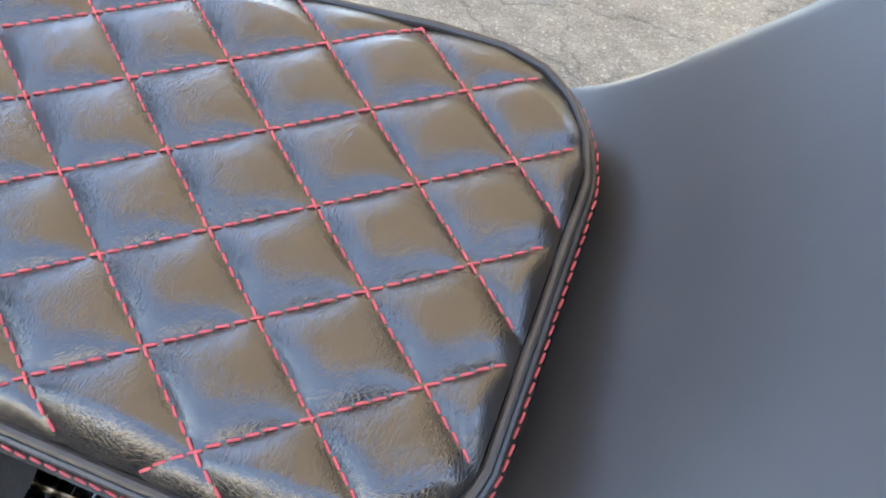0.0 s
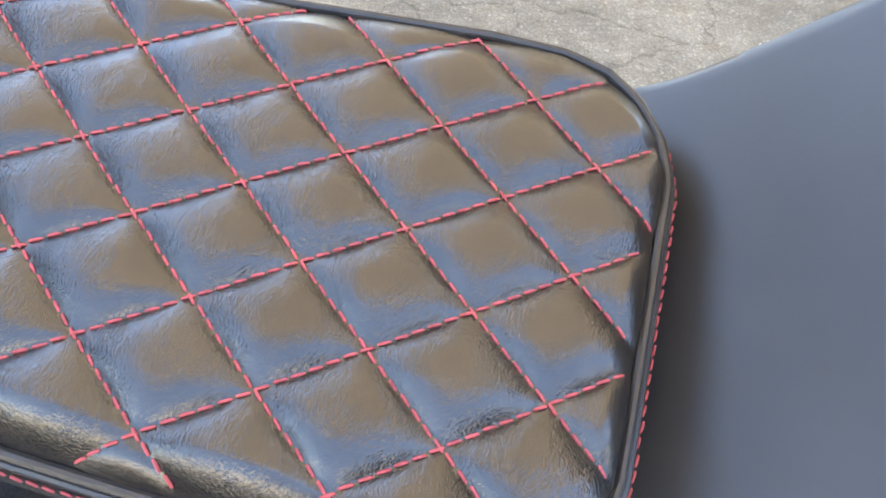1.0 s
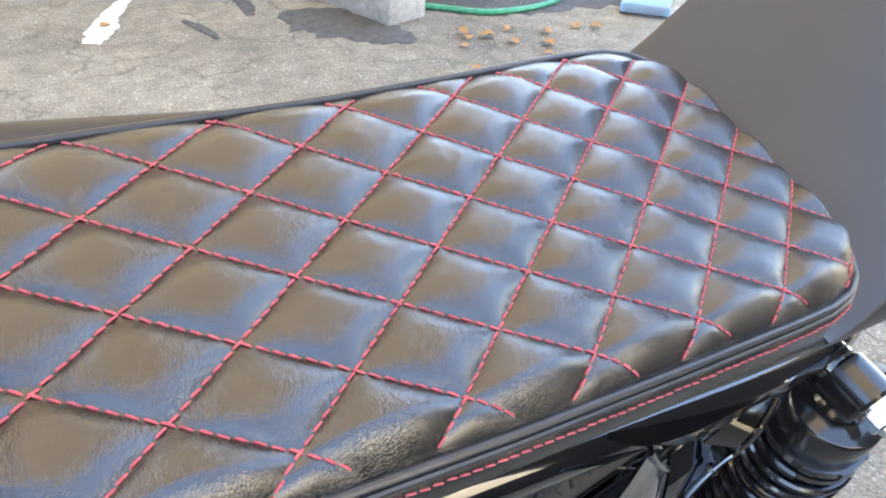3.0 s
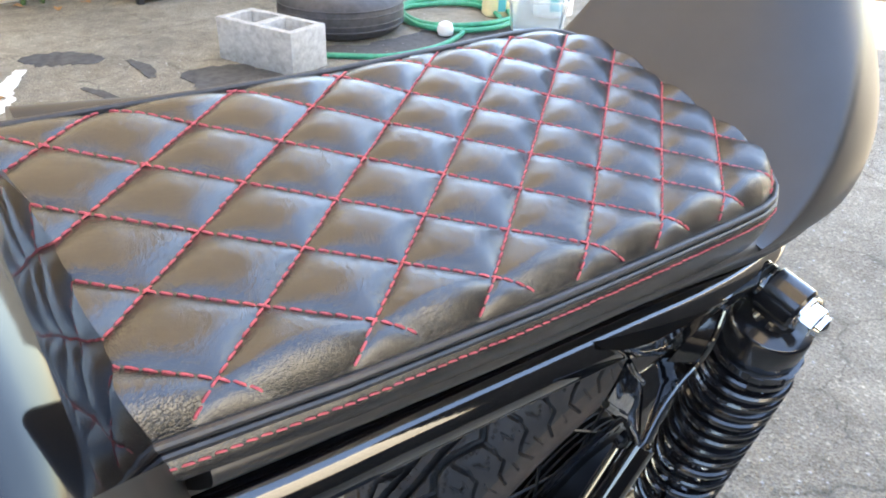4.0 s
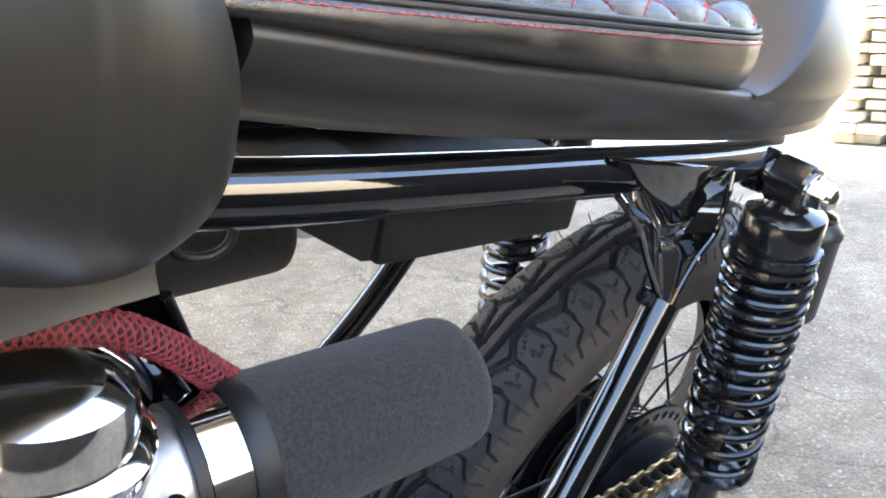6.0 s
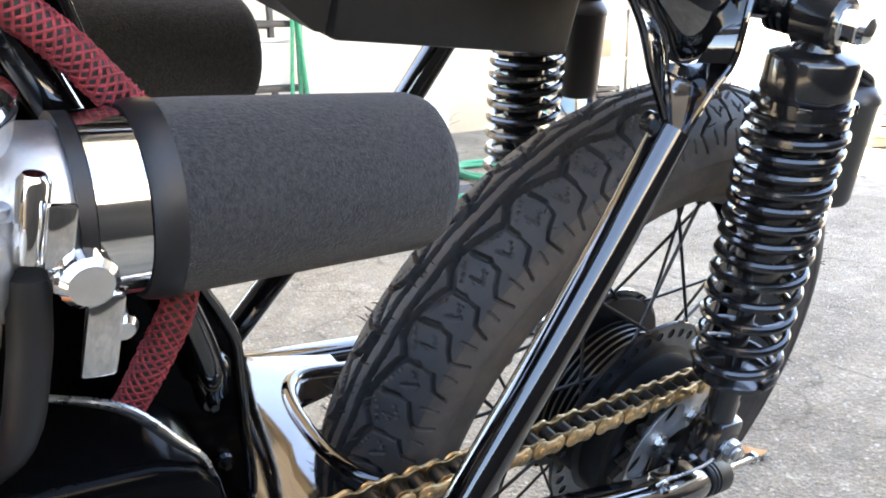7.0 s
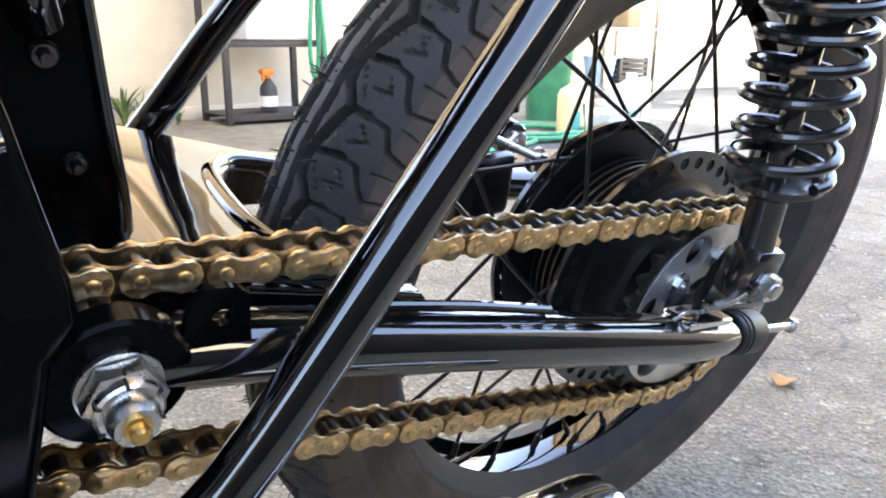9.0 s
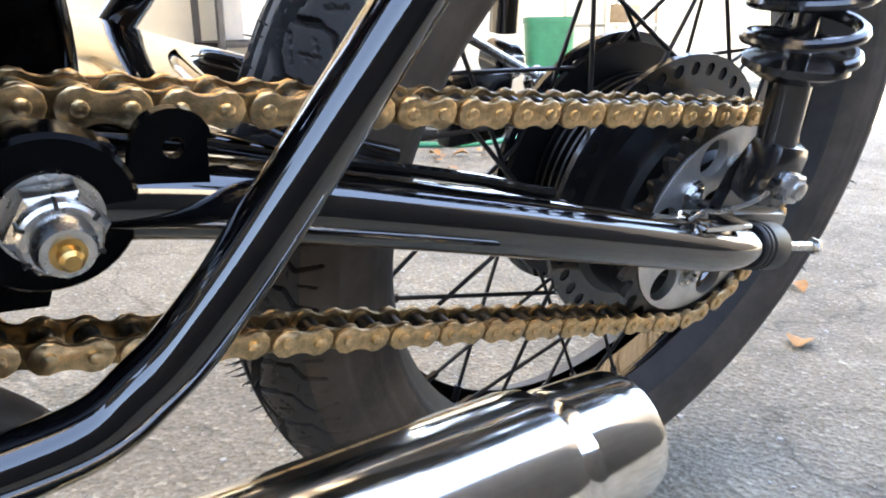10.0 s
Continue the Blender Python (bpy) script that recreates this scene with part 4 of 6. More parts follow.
part("stay_wire", tube([(-0.0535, -0.099, 0.050), (-0.062, -0.096, 0.040), (-0.080, -0.090, 0.031), (-0.095, -0.088, 0.030), (-0.101, -0.086, 0.024)], 0.0013, 8), STEEL, bike, "bent steel wire stay")
part("wire_bolt", turned([(0.0048, 0), (0.0048, 0.004), (0.003, 0.005)], along((-0.0535, -0.097, 0.051), (-0.0535, -0.12, 0.051)), 12), SHOCKBLACK, bike)
part("axle_slot_plate", boxed((-0.093, -0.094, 0.0195), (-0.045, -0.072, 0.0245), 0.002), CHROME, arm, "bright slotted arm end")

# pressed bracket joining rail and stay: two flanges, a sloping web between them, and the tongue of the rail
def sheet(rows_, thick):
    """A thin curved sheet through rows of points."""
    bm = bmesh.new()
    grid = [[bm.verts.new(p) for p in smooth_path(r, 5)] for r in rows_]
    faces = [bm.faces.new((a[i], a[i + 1], b[i + 1], b[i])) for a, b in zip(grid, grid[1:]) for i in range(len(a) - 1)]
    bmesh.ops.recalc_face_normals(bm, faces=faces)
    bmesh.ops.solidify(bm, geom=faces, thickness=thick)
    return bm


LEFT_OUT = [(-0.306, -0.056, 0.3600), (-0.2950, -0.059, 0.3520), (-0.2776, -0.060, 0.3390), (-0.2587, -0.060, 0.3203), (-0.2385, -0.0625, 0.3000), (-0.2230, -0.0665, 0.2815)]
LEFT_MID = [(-0.286, -0.050, 0.3590), (-0.2800, -0.053, 0.3515), (-0.2620, -0.0575, 0.3400), (-0.2450, -0.0580, 0.3215), (-0.2320, -0.0600, 0.3020), (-0.2215, -0.0655, 0.2830)]
LEFT_IN = [(-0.262, -0.042, 0.3560), (-0.2540, -0.0455, 0.3470), (-0.2380, -0.0480, 0.3340), (-0.2230, -0.0450, 0.3190), (-0.2200, -0.0500, 0.3020), (-0.2190, -0.0640, 0.2850)]
RIGHT_OUT = [(-0.1790, -0.050, 0.3700), (-0.1825, -0.0555, 0.3507), (-0.1800, -0.056, 0.3304), (-0.1885, -0.056, 0.3152), (-0.2010, -0.0590, 0.2975), (-0.2200, -0.0665, 0.2815)]
RIGHT_IN = [(-0.1810, -0.043, 0.3650), (-0.1865, -0.0440, 0.3458), (-0.1955, -0.0440, 0.3255)]
LOWER_IN = [(-0.1812, -0.0430, 0.3290), (-0.1865, -0.0490, 0.3140), (-0.1998, -0.0555, 0.2985), (-0.2185, -0.0648, 0.2840)]
bracket = part("frame_bracket", sheet([LEFT_OUT, LEFT_MID, LEFT_IN], 0.0018), ARMPAINT, bike, "gloss black pressed V-shaped frame bracket", sharp=60)
part("flange", sheet([RIGHT_OUT[:3], RIGHT_IN], 0.0018), ARMPAINT, bracket, sharp=60)
part("flange", sheet([RIGHT_OUT[2:], LOWER_IN], 0.0018), ARMPAINT, bracket, sharp=60)
part("flange_edge", tube(LEFT_OUT, 0.0021, 10, 5), ARMPAINT, bracket)
part("flange_edge", tube(RIGHT_OUT, 0.0021, 10, 5), ARMPAINT, bracket)
part("flange_edge", tube(LEFT_IN[:4], 0.0018, 10, 5), ARMPAINT, bracket)
part("web", sheet([[(-0.2165, -0.0400, 0.3220), (-0.1930, -0.0400, 0.3245), (-0.1770, -0.0400, 0.3300)], [(-0.2194, -0.0490, 0.3125), (-0.2011, -0.0495, 0.3128), (-0.1855, -0.0490, 0.3150)],
                   [(-0.2195, -0.0562, 0.2985), (-0.2080, -0.0562, 0.2985), (-0.1990, -0.0558, 0.2985)], [(-0.2215, -0.0655, 0.2830), (-0.2200, -0.0655, 0.2830), (-0.2185, -0.0655, 0.2830)]], 0.002), ARMPAINT, bracket, sharp=60)
part("weld_lump", turned([(0.0008, -0.0034), (0.0032, -0.0022), (0.0040, 0.0), (0.0030, 0.0024), (0.0008, 0.0034)], Matrix.Translation((-0.1885, -0.0555, 0.3125)), 14), ARMPAINT, bracket)
tongue = []                             # rounded lobe hanging from the rail
for zz, xa, xb, dep in ((0.372, -0.292, -0.150, 0.0175), (0.358, -0.272, -0.156, 0.0178), (0.348, -0.247, -0.160, 0.0168), (0.338, -0.226, -0.166, 0.0145), (0.329, -0.211, -0.174, 0.009), (0.323, -0.200, -0.184, 0.005), (0.3215, -0.194, -0.190, 0.002)):
    tongue.append([((xa + xb) / 2 + (xb - xa) / 2 * math.copysign(abs(math.cos(a)) ** 0.7, math.cos(a)), -0.029 + dep * math.copysign(abs(math.sin(a)) ** 0.8, math.sin(a)), zz) for a in (2 * math.pi * q / 28 for q in range(28))])
part("rail_lobe", loft(tongue), ARMPAINT, bracket, sharp=60)
part("bracket_bolt", turned([(0.0058, 0), (0.0058, 0.004), (0.0038, 0.0055)], along((-0.2400, -0.056, 0.2930), (-0.2400, -0.085, 0.2930)), 12), SHOCKBLACK, bracket)
part("top_mount", tube([(-0.130, -0.026, 0.373), (-0.117, -0.062, 0.367)], 0.0095, 16), GLOSS, bike, "black upper shock stud")
for k in range(3):
    part("stud_ring", turned([(0.0085, 0), (0.0160, 0.0004), (0.0160, 0.0034), (0.0085, 0.0038)], along((-0.1235 + k * 0.001, -0.036 - k * 0.0045, 0.369), (-0.1235, -0.2, 0.367)), 24), GLOSS, bike)

# pressed seam lip under the tank, and a loop of hose tucked beneath the rail
part("tank_seam", sheet([[(-0.6191, -0.045, 0.345), (-0.5877, -0.045, 0.350), (-0.5735, -0.045, 0.352), (-0.558, -0.045, 0.354), (-0.5420, -0.045, 0.356)],
                         [(-0.6191, -0.05, 0.3209), (-0.5877, -0.05, 0.3268), (-0.5735, -0.05, 0.3299), (-0.558, -0.05, 0.3329), (-0.5402, -0.05, 0.3362)],
                         [(-0.6195, -0.053, 0.3153), (-0.588, -0.053, 0.3201), (-0.5737, -0.053, 0.3231), (-0.5583, -0.053, 0.3268), (-0.5394, -0.053, 0.3306)]], 0.003), SATIN, bike, "satin grey seam lip under the tank", sharp=60)
part("hose_loop", tube([(-0.5158, -0.005, 0.3253), (-0.5131, -0.005, 0.319), (-0.5074, -0.005, 0.3157), (-0.4985, -0.005, 0.3153), (-0.4918, -0.005, 0.319), (-0.4894, -0.005, 0.3244), (-0.4903, -0.005, 0.3322)], 0.0022, 12, 6), DULLBLACK, bike, "thin black rubber hose loop")

# frame plate over the pivot, and its bright edge tube
bm = bmesh.new()
fp = [(-0.545, 0.300), (-0.515, 0.300), (-0.480, 0.232), (-0.4585, 0.196), (-0.4454, 0.1773), (-0.4369, 0.1671), (-0.4275, 0.1528), (-0.4229, 0.1391), (-0.4178, 0.1163), (-0.4124, 0.0992), (-0.4064, 0.0782),
      (-0.4007, 0.0586), (-0.3961, 0.0407), (-0.395, 0.0), (-0.400, -0.05), (-0.470, -0.055), (-0.490, 0.10), (-0.520, 0.19)]
plate(bm, [fp], 0.018, Matrix.Translation((0, -0.005, 0)))
fplate = part("pivot_frame_plate", bm, DIMBLACK, bike, "gloss black frame plate beside the pivot", sharp=30)
part("edge_tube", tube([(-0.515, -0.006, 0.300), (-0.480, -0.006, 0.232), (-0.4585, -0.006, 0.196), (-0.4369, -0.006, 0.1671), (-0.4275, -0.006, 0.1528), (-0.4229, -0.006, 0.1391), (-0.4124, -0.006, 0.0992), (-0.4007, -0.006, 0.0586), (-0.395, -0.006, 0.02)], 0.0030, 12), GLOSS, fplate)
for bx, bz, r in ((-0.421, 0.0773, 0.0024), (-0.4346, 0.1178, 0.0026), (-0.415, 0.034, 0.0024)):
    bm = bmesh.new()
    mm = along((bx, -0.005, bz), (bx, -0.08, bz))
    lathe(bm, [(r * 2.1, 0), (r * 2.1, 0.003), (r * 1.6, 0.005)], mm, 24)
    hexnut(bm, r, 0.009, mm)
    part("frame_bolt", bm, SHOCKBLACK, fplate, sharp=30)
part("boss", turned([(0.0095, 0), (0.0110, 0.003), (0.0105, 0.009), (0.0080, 0.0130), (0.0045, 0.0150), (0.001, 0.0155)], along((-0.4400, -0.004, 0.1400), (-0.4400, -0.1, 0.1400)), 28), GLOSS, fplate, "rounded black frame boss")
part("gusset_tube", tube([(-0.535, -0.016, 0.292), (-0.495, -0.018, 0.232), (-0.4700, -0.019, 0.192), (-0.4560, -0.019, 0.168), (-0.4450, -0.018, 0.146), (-0.4380, -0.012, 0.130)], 0.0085, 16), GLOSS, fplate, "gloss black gusset tube")
bm = bmesh.new()
plate(bm, [[(x - 0.030, z) for x, z in fp]], 0.016, Matrix.Translation((0, 0.112, 0)))
part("pivot_frame_plate", bm, DIMBLACK, bike, sharp=30)

# engine and gearbox cases
bm = bmesh.new()
box(bm, (-0.86, -0.055, -0.10), (-0.475, 0.135, 0.145), 0.03, seg=4)
part("gearbox", bm, DIMBLACK, bike, "gloss black gearbox case", sharp=50)
bm = bmesh.new()
cov = [(-0.80, 0.155), (-0.52, 0.1565), (-0.492, 0.1565), (-0.476, 0.152), (-0.465, 0.141), (-0.457, 0.122), (-0.447, 0.095), (-0.438, 0.072), (-0.4345, 0.058), (-0.441, 0.044), (-0.441, 0.020), (-0.442, -0.03), (-0.436, -0.055), (-0.438, -0.085), (-0.80, -0.085)]
plate(bm, [cov], 0.045, Matrix.Translation((0, -0.088, 0)))
bmesh.ops.bevel(bm, geom=[e for e in bm.edges if abs(e.verts[0].co.y + 0.088) < 1e-4 and abs(e.verts[1].co.y + 0.088) < 1e-4 and len([f for f in e.link_faces if abs(f.normal.y) < 0.5]) == 1], offset=0.006, segments=3, affect="EDGES", profile=0.5)
cover = part("sprocket_cover", bm, DIMBLACK, bike, "gloss black front sprocket cover", sharp=40)
part("cover_ledge", tube([(-0.80, -0.0935, 0.104), (-0.53, -0.0935, 0.109), (-0.497, -0.0935, 0.1125), (-0.470, -0.0935, 0.1185), (-0.4615, -0.0925, 0.1205)], 0.0085, 16, 6, 0.55), GLOSS, cover)
part("cover_screw", turned([(0.006, 0), (0.006, 0.003), (0.0045, 0.0042)], along((-0.474, -0.088, 0.100), (-0.474, -0.2, 0.100)), 18), SHOCKBLACK, cover)
part("stand_foot", tube([(-0.46, -0.02, -0.09), (-0.435, -0.06, -0.085), (-0.425, -0.08, -0.06), (-0.45, -0.09, -0.035)], 0.017, 16), DULLBLACK, bike, "black stand pivot")
for off in (0.0, 0.004):
    part("cable", tube([(-0.530, -0.058, 0.176), (-0.503, -0.070 - off, 0.1735 + off), (-0.484, -0.078 - off, 0.160 + off), (-0.470, -0.082, 0.148), (-0.465, -0.080, 0.120)], 0.0013, 8), STEEL if off else DULLBLACK, bike, "thin cable")

# silencer
MA, MB = Vector((-0.486, -0.148, -0.092)), Vector((-0.194, -0.150, -0.050))
m = along(MA, MB)
L = (MB - MA).length
sil = part("silencer", turned([(0.010, 0), (0.030, 0.004), (0.033, 0.02), (0.0345, 0.06), (0.0345, L - 0.060), (0.0335, L - 0.053), (0.0285, L - 0.049), (0.027, L - 0.047)], m, 48), BRUSHED, bike, "polished steel silencer")
part("end_cap", turned([(0.026, L - 0.048), (0.0300, L - 0.044), (0.0305, L - 0.040), (0.0300, L - 0.008), (0.0285, L - 0.002), (0.0250, L), (0.022, L - 0.003), (0.020, L - 0.03)], m, 40), BRUSHED, sil, "plain steel end cap", sharp=40)

# rear brake bracket on the far side
bm = bmesh.new()
box(bm, (-0.112, 0.104, 0.012), (-0.052, 0.118, 0.066), 0.006, Matrix.Rotation(radians(-12), 4, "Y") @ Matrix.Translation((-0.012, 0, 0.002)))
box(bm, (-0.150, 0.106, 0.006), (-0.090, 0.120, 0.040), 0.008)
cal = part("brake_bracket", bm, SHOCKBLACK, bike, "black rear brake bracket", sharp=40)
bm = bmesh.new()
mm = along((-0.058, 0.104, 0.049), (-0.058, 0.06, 0.049))
lathe(bm, [(0.0105, 0), (0.0105, 0.002)], mm, 20)
hexnut(bm, 0.0085, 0.009, mm)
part("bracket_bolt", bm, STEEL, cal, sharp=30)
part("torque_rod", tube([(-0.062, 0.098, 0.052), (-0.20, 0.104, 0.088), (-0.235, 0.108, 0.094)], 0.0034, 10), STEEL, bike, "thin steel brake rod")


# shock absorbers
SB, ST = Vector((-0.0345, -0.083, 0.050)), Vector((-0.1150, -0.063, 0.372))
SH = along(SB, ST)


def shock_absorber():
    body = [(0.0115, 0.022), (0.0115, 0.06), (0.019, 0.060), (0.0285, 0.066), (0.0285, 0.070), (0.0145, 0.071), (0.0065, 0.0711), (0.0065, 0.15), (0.0165, 0.151), (0.0165, 0.262), (0.0165, 0.263)]
    s = part("shock_absorber", turned(body, SH, 32), SHOCKBLACK, bike, "black coil-over shock absorber with reservoir")
    pts = []
    z, turns, a = 0.073, 0.0, 0.0
    steps = 36
    while z < 0.268:
        f = (z - 0.073) / (0.268 - 0.073)
        pitch = 0.0215 - 0.0105 * min(1.0, f * 1.25)
        if f < 0.05:
            pitch *= 0.55
        pts.append(SH @ Vector((0.0292 * math.cos(a), 0.0292 * math.sin(a), z)))
        a += 2 * math.pi / steps
        z += pitch / steps
    bm = bmesh.new()
    sweep(bm, pts, 0.0037, 10)
    part("spring", bm, SHOCKBLACK, s, "gloss black coil spring")
    for row, z in enumerate((0.192, 0.187, 0.182, 0.177)):      # small print on the damper body
        for k in range(3 + row % 2):
            m = SH @ Matrix.Rotation(radians(-125 + 13 * k), 4, "Z")
            part("print_bar", boxed((0.0164, -0.0014, z), (0.01665, 0.0014, z + 0.0022), 0.0, m), LETTER, s)
    collar = [(0.0225, 0.266), (0.0300, 0.2665), (0.0300, 0.2705), (0.0270, 0.271), (0.0270, 0.2745), (0.0302, 0.275), (0.0302, 0.281), (0.0280, 0.2815)]
    part("preload_collar", turned(collar, SH, 40), SHOCKBLACK, s)
    for k in range(8):
        an = 2 * math.pi * k / 8
        m = SH @ Matrix.Rotation(an, 4, "Z")
        part("collar_lug", boxed((0.0290, -0.0046, 0.2752), (0.0314, 0.0046, 0.2808), 0.0006, m), SHOCKBLACK, s)
    cap = [(0.0265, 0.2815), (0.0277, 0.284), (0.0277, 0.3045), (0.0268, 0.3065), (0.0262, 0.307), (0.0150, 0.3105), (0.0125, 0.316), (0.0120, 0.33)]
    part("cap", turned(cap, SH, 40), SHOCKBLACK, s, "gloss black shock head")
    for end, r, w in ((ST + Vector((0, 0, -0.005)), 0.0168, 0.0135), (SB, 0.0150, 0.013)):
        m = Matrix.Translation(end) @ Matrix.Rotation(radians(-90), 4, "X")
        part("eye", turned([(r * 0.55, -w), (r * 0.9, -w), (r, -w * 0.85), (r, w * 0.85), (r * 0.9, w), (r * 0.55, w)], m, 28), SHOCKBLACK, s)
    m = along(ST + Vector((0, -0.0135, -0.005)), ST + Vector((0, -0.05, -0.005)))
    bm = bmesh.new()
    lathe(bm, [(0.0125, 0), (0.0125, 0.002), (0.0105, 0.0025)], m, 24)
    hexnut(bm, 0.0105, 0.010, m @ Matrix.Translation((0, 0, 0.002)))
    lathe(bm, [(0.006, 0.011), (0.0085, 0.012), (0.0078, 0.0155), (0.004, 0.018)], m, 20)
    part("top_nut", bm, CHROME, s, "bright chrome dome nut")
    m = along(SB + Vector((0, -0.012, 0)), SB + Vector((0, -0.05, 0)))
    bm = bmesh.new()
    hexnut(bm, 0.0098, 0.0085, m)
    lathe(bm, [(0.0055, 0.008), (0.0055, 0.011), (0.003, 0.012)], m, 16)
    part("lower_bolt", bm, STEEL, s, "zinc-plated lower bolt")
    ra = Vector((-0.0330, -0.0640, 0.3260))
    m = along(ra, ra + (SB - ST).normalized() * 0.09)
    part("reservoir", turned([(0.004, -0.014), (0.013, -0.011), (0.0200, -0.003), (0.0205, 0.000), (0.0192, 0.002), (0.0192, 0.071), (0.0175, 0.075), (0.006, 0.076)], m, 28), SATIN, s, "dark grey gas reservoir")
    part("reservoir_arm", tube([ST + Vector((0.006, 0.012, -0.018)), ra + Vector((-0.006, -0.006, 0.014)), ra + Vector((0, 0, 0.01))], 0.0065, 12), SHOCKBLACK, s)
    return s


shock = shock_absorber()
copy_thing(shock, Matrix.Translation((-0.012, 2 * MID + 0.156, 0)))

# air filters
FA, FB = Vector((-0.494, -0.0482, 0.2442)), Vector((-0.3800, -0.0503, 0.2585))


def air_filter(a, b):
    m = along(a, b)
    L = (b - a).length
    f = part("air_filter", turned([(0.030, 0.0), (0.0342, 0.003), (0.0343, 0.02), (0.0335, L - 0.008), (0.0322, L - 0.003), (0.029, L), (0.012, L + 0.0008)], m, 56), FOAM, bike, "dark grey foam pod air filter")
    part("rubber_neck", turned([(0.0295, -0.0068), (0.0325, -0.0068), (0.0340, -0.005), (0.0347, -0.001), (0.0347, 0.003), (0.030, 0.004)], m, 48), DULLBLACK, f, "black rubber neck")
    part("clamp_band", turned([(0.0295, -0.0225), (0.0315, -0.0225), (0.0315, -0.0072), (0.0295, -0.0072)], m, 48), CHROME, f, "bright steel clamp band")
    part("inner_sleeve", turned([(0.0285, -0.0275), (0.0312, -0.0275), (0.0312, -0.0228), (0.0285, -0.0228)], m, 48), DULLBLACK, f)
    return f


air_filter(FA, FB)
air_filter(Vector(mirror(FA)), Vector(mirror(FB)))

# battery tray under the seat
part("battery_box", boxed((-0.406, -0.001, 0.3040), (-0.255, 0.080, 0.3480), 0.003, Matrix.Translation((-0.33, 0, 0.32)) @ Matrix.Rotation(radians(-4.5), 4, "Y") @ Matrix.Translation((0.33, 0, -0.32))), DULLBLACK, bike, "plain black battery box")
bm = bmesh.new()
plate(bm, [[(-0.462, 0.326), (-0.412, 0.3005), (-0.4065, 0.3005), (-0.4065, 0.345), (-0.467, 0.342)]], 0.07, Matrix.Translation((0, 0.003, 0)))
part("tray_wedge", bm, DULLBLACK, bike, "folded black tray end", sharp=30)
# carburettors
def carburettor(c):
    cx, cy, cz = c
    up = Matrix.Translation(c)
    body = bmesh.new()
    lathe(body, [(0.0335, -0.066), (0.0345, -0.060), (0.0345, -0.032), (0.031, -0.028), (0.029, -0.020), (0.030, -0.008), (0.0355, -0.004), (0.0365, 0.0), (0.0365, 0.006)], up, 44)
    box(body, (cx - 0.034, cy - 0.034, cz - 0.050), (cx + 0.034, cy + 0.030, cz - 0.022), 0.008)
    carb = part("carburettor", body, ALU, bike, "cast aluminium carburettor", sharp=45)
    part("top_cap", turned([(0.0372, 0.006), (0.0376, 0.008), (0.0372, 0.012), (0.0345, 0.0145), (0.0315, 0.0155), (0.0310, 0.026), (0.0285, 0.0335), (0.021, 0.0385), (0.008, 0.0400), (0.003, 0.0402)], up, 48), CHROME, carb, "bright domed diaphragm cap")
    ax = along((cx + 0.020, cy + 0.005, cz - 0.026), FA + Vector((-0.026, 0, -0.003)) if cy < MID else Vector(mirror(FA)) + Vector((-0.026, 0, -0.003)))
    part("intake_bell", turned([(0.021, 0.0), (0.022, 0.010), (0.0255, 0.016), (0.0272, 0.026), (0.0272, 0.034), (0.026, 0.036)], ax, 40), ALU, carb)
    if cy > MID:
        return carb
    for dx, dy in ((-0.022, -0.030), (0.012, -0.0345), (0.030, -0.020)):
        p = bmesh.new()
        lathe(p, [(0.0062, -0.052), (0.0062, -0.026), (0.0052, -0.0245), (0.0052, -0.020)], Matrix.Translation((cx + dx, cy + dy, cz)), 16)
        lathe(p, [(0.0035, -0.020), (0.0035, -0.0172), (0.0024, -0.0165)], Matrix.Translation((cx + dx, cy + dy, cz)), 12)
        part("screw_post", p, ALU, carb)
    part("jet_screw", turned([(0.0036, -0.0205), (0.0036, -0.0120), (0.0022, -0.0115)], Matrix.Translation((cx + 0.012, cy - 0.0345, cz)), 14), BRASS, carb, "brass adjusting screw")
    bowl = bmesh.new()
    lathe(bowl, [(0.024, -0.098), (0.030, -0.095), (0.0325, -0.084), (0.0335, -0.071), (0.0365, -0.070), (0.0365, -0.066)], up, 44)
    part("float_bowl", bowl, ALU, carb, "aluminium float bowl")
    part("bleed_elbow", tube([(cx - 0.012, cy - 0.032, cz - 0.040), (cx + 0.006, cy - 0.044, cz - 0.036), (cx + 0.022, cy - 0.043, cz - 0.030)], 0.0085, 16), ALU, carb)
    return carb


carburettor((-0.5735, -0.052, 0.270))
carburettor(mirror((-0.5735, -0.052, 0.270)))
choke = part("choke_lever", boxed((-0.5225, -0.0905, 0.203), (-0.5115, -0.0865, 0.232), 0.0015), CHROME, bike, "bright plated choke lever bracket", sharp=40)
part("lever_arm", boxed((-0.5330, -0.0905, 0.2325), (-0.5135, -0.0790, 0.2400), 0.003), CHROME, choke, sharp=40)
part("lever_pivot", turned([(0.0085, 0), (0.0085, 0.006), (0.0065, 0.008)], along((-0.5225, -0.084, 0.2365), (-0.5225, -0.12, 0.2365)), 20), CHROME, choke, sharp=40)
part("hose_nipple", turned([(0.0045, 0), (0.0045, 0.024), (0.003, 0.026)], along((-0.5365, -0.080, 0.240), (-0.5365, -0.080, 0.28)), 14), CHROME, choke, sharp=40)
part("lever_fork", boxed((-0.5345, -0.0880, 0.2402), (-0.5265, -0.0850, 0.2600), 0.0012), CHROME, choke, sharp=40)
part("clamp_screw", turned([(0.0052, 0), (0.0052, 0.006), (0.0036, 0.008)], along((-0.505, -0.066, 0.209), (-0.505, -0.10, 0.205)), 14), CHROME, bike)
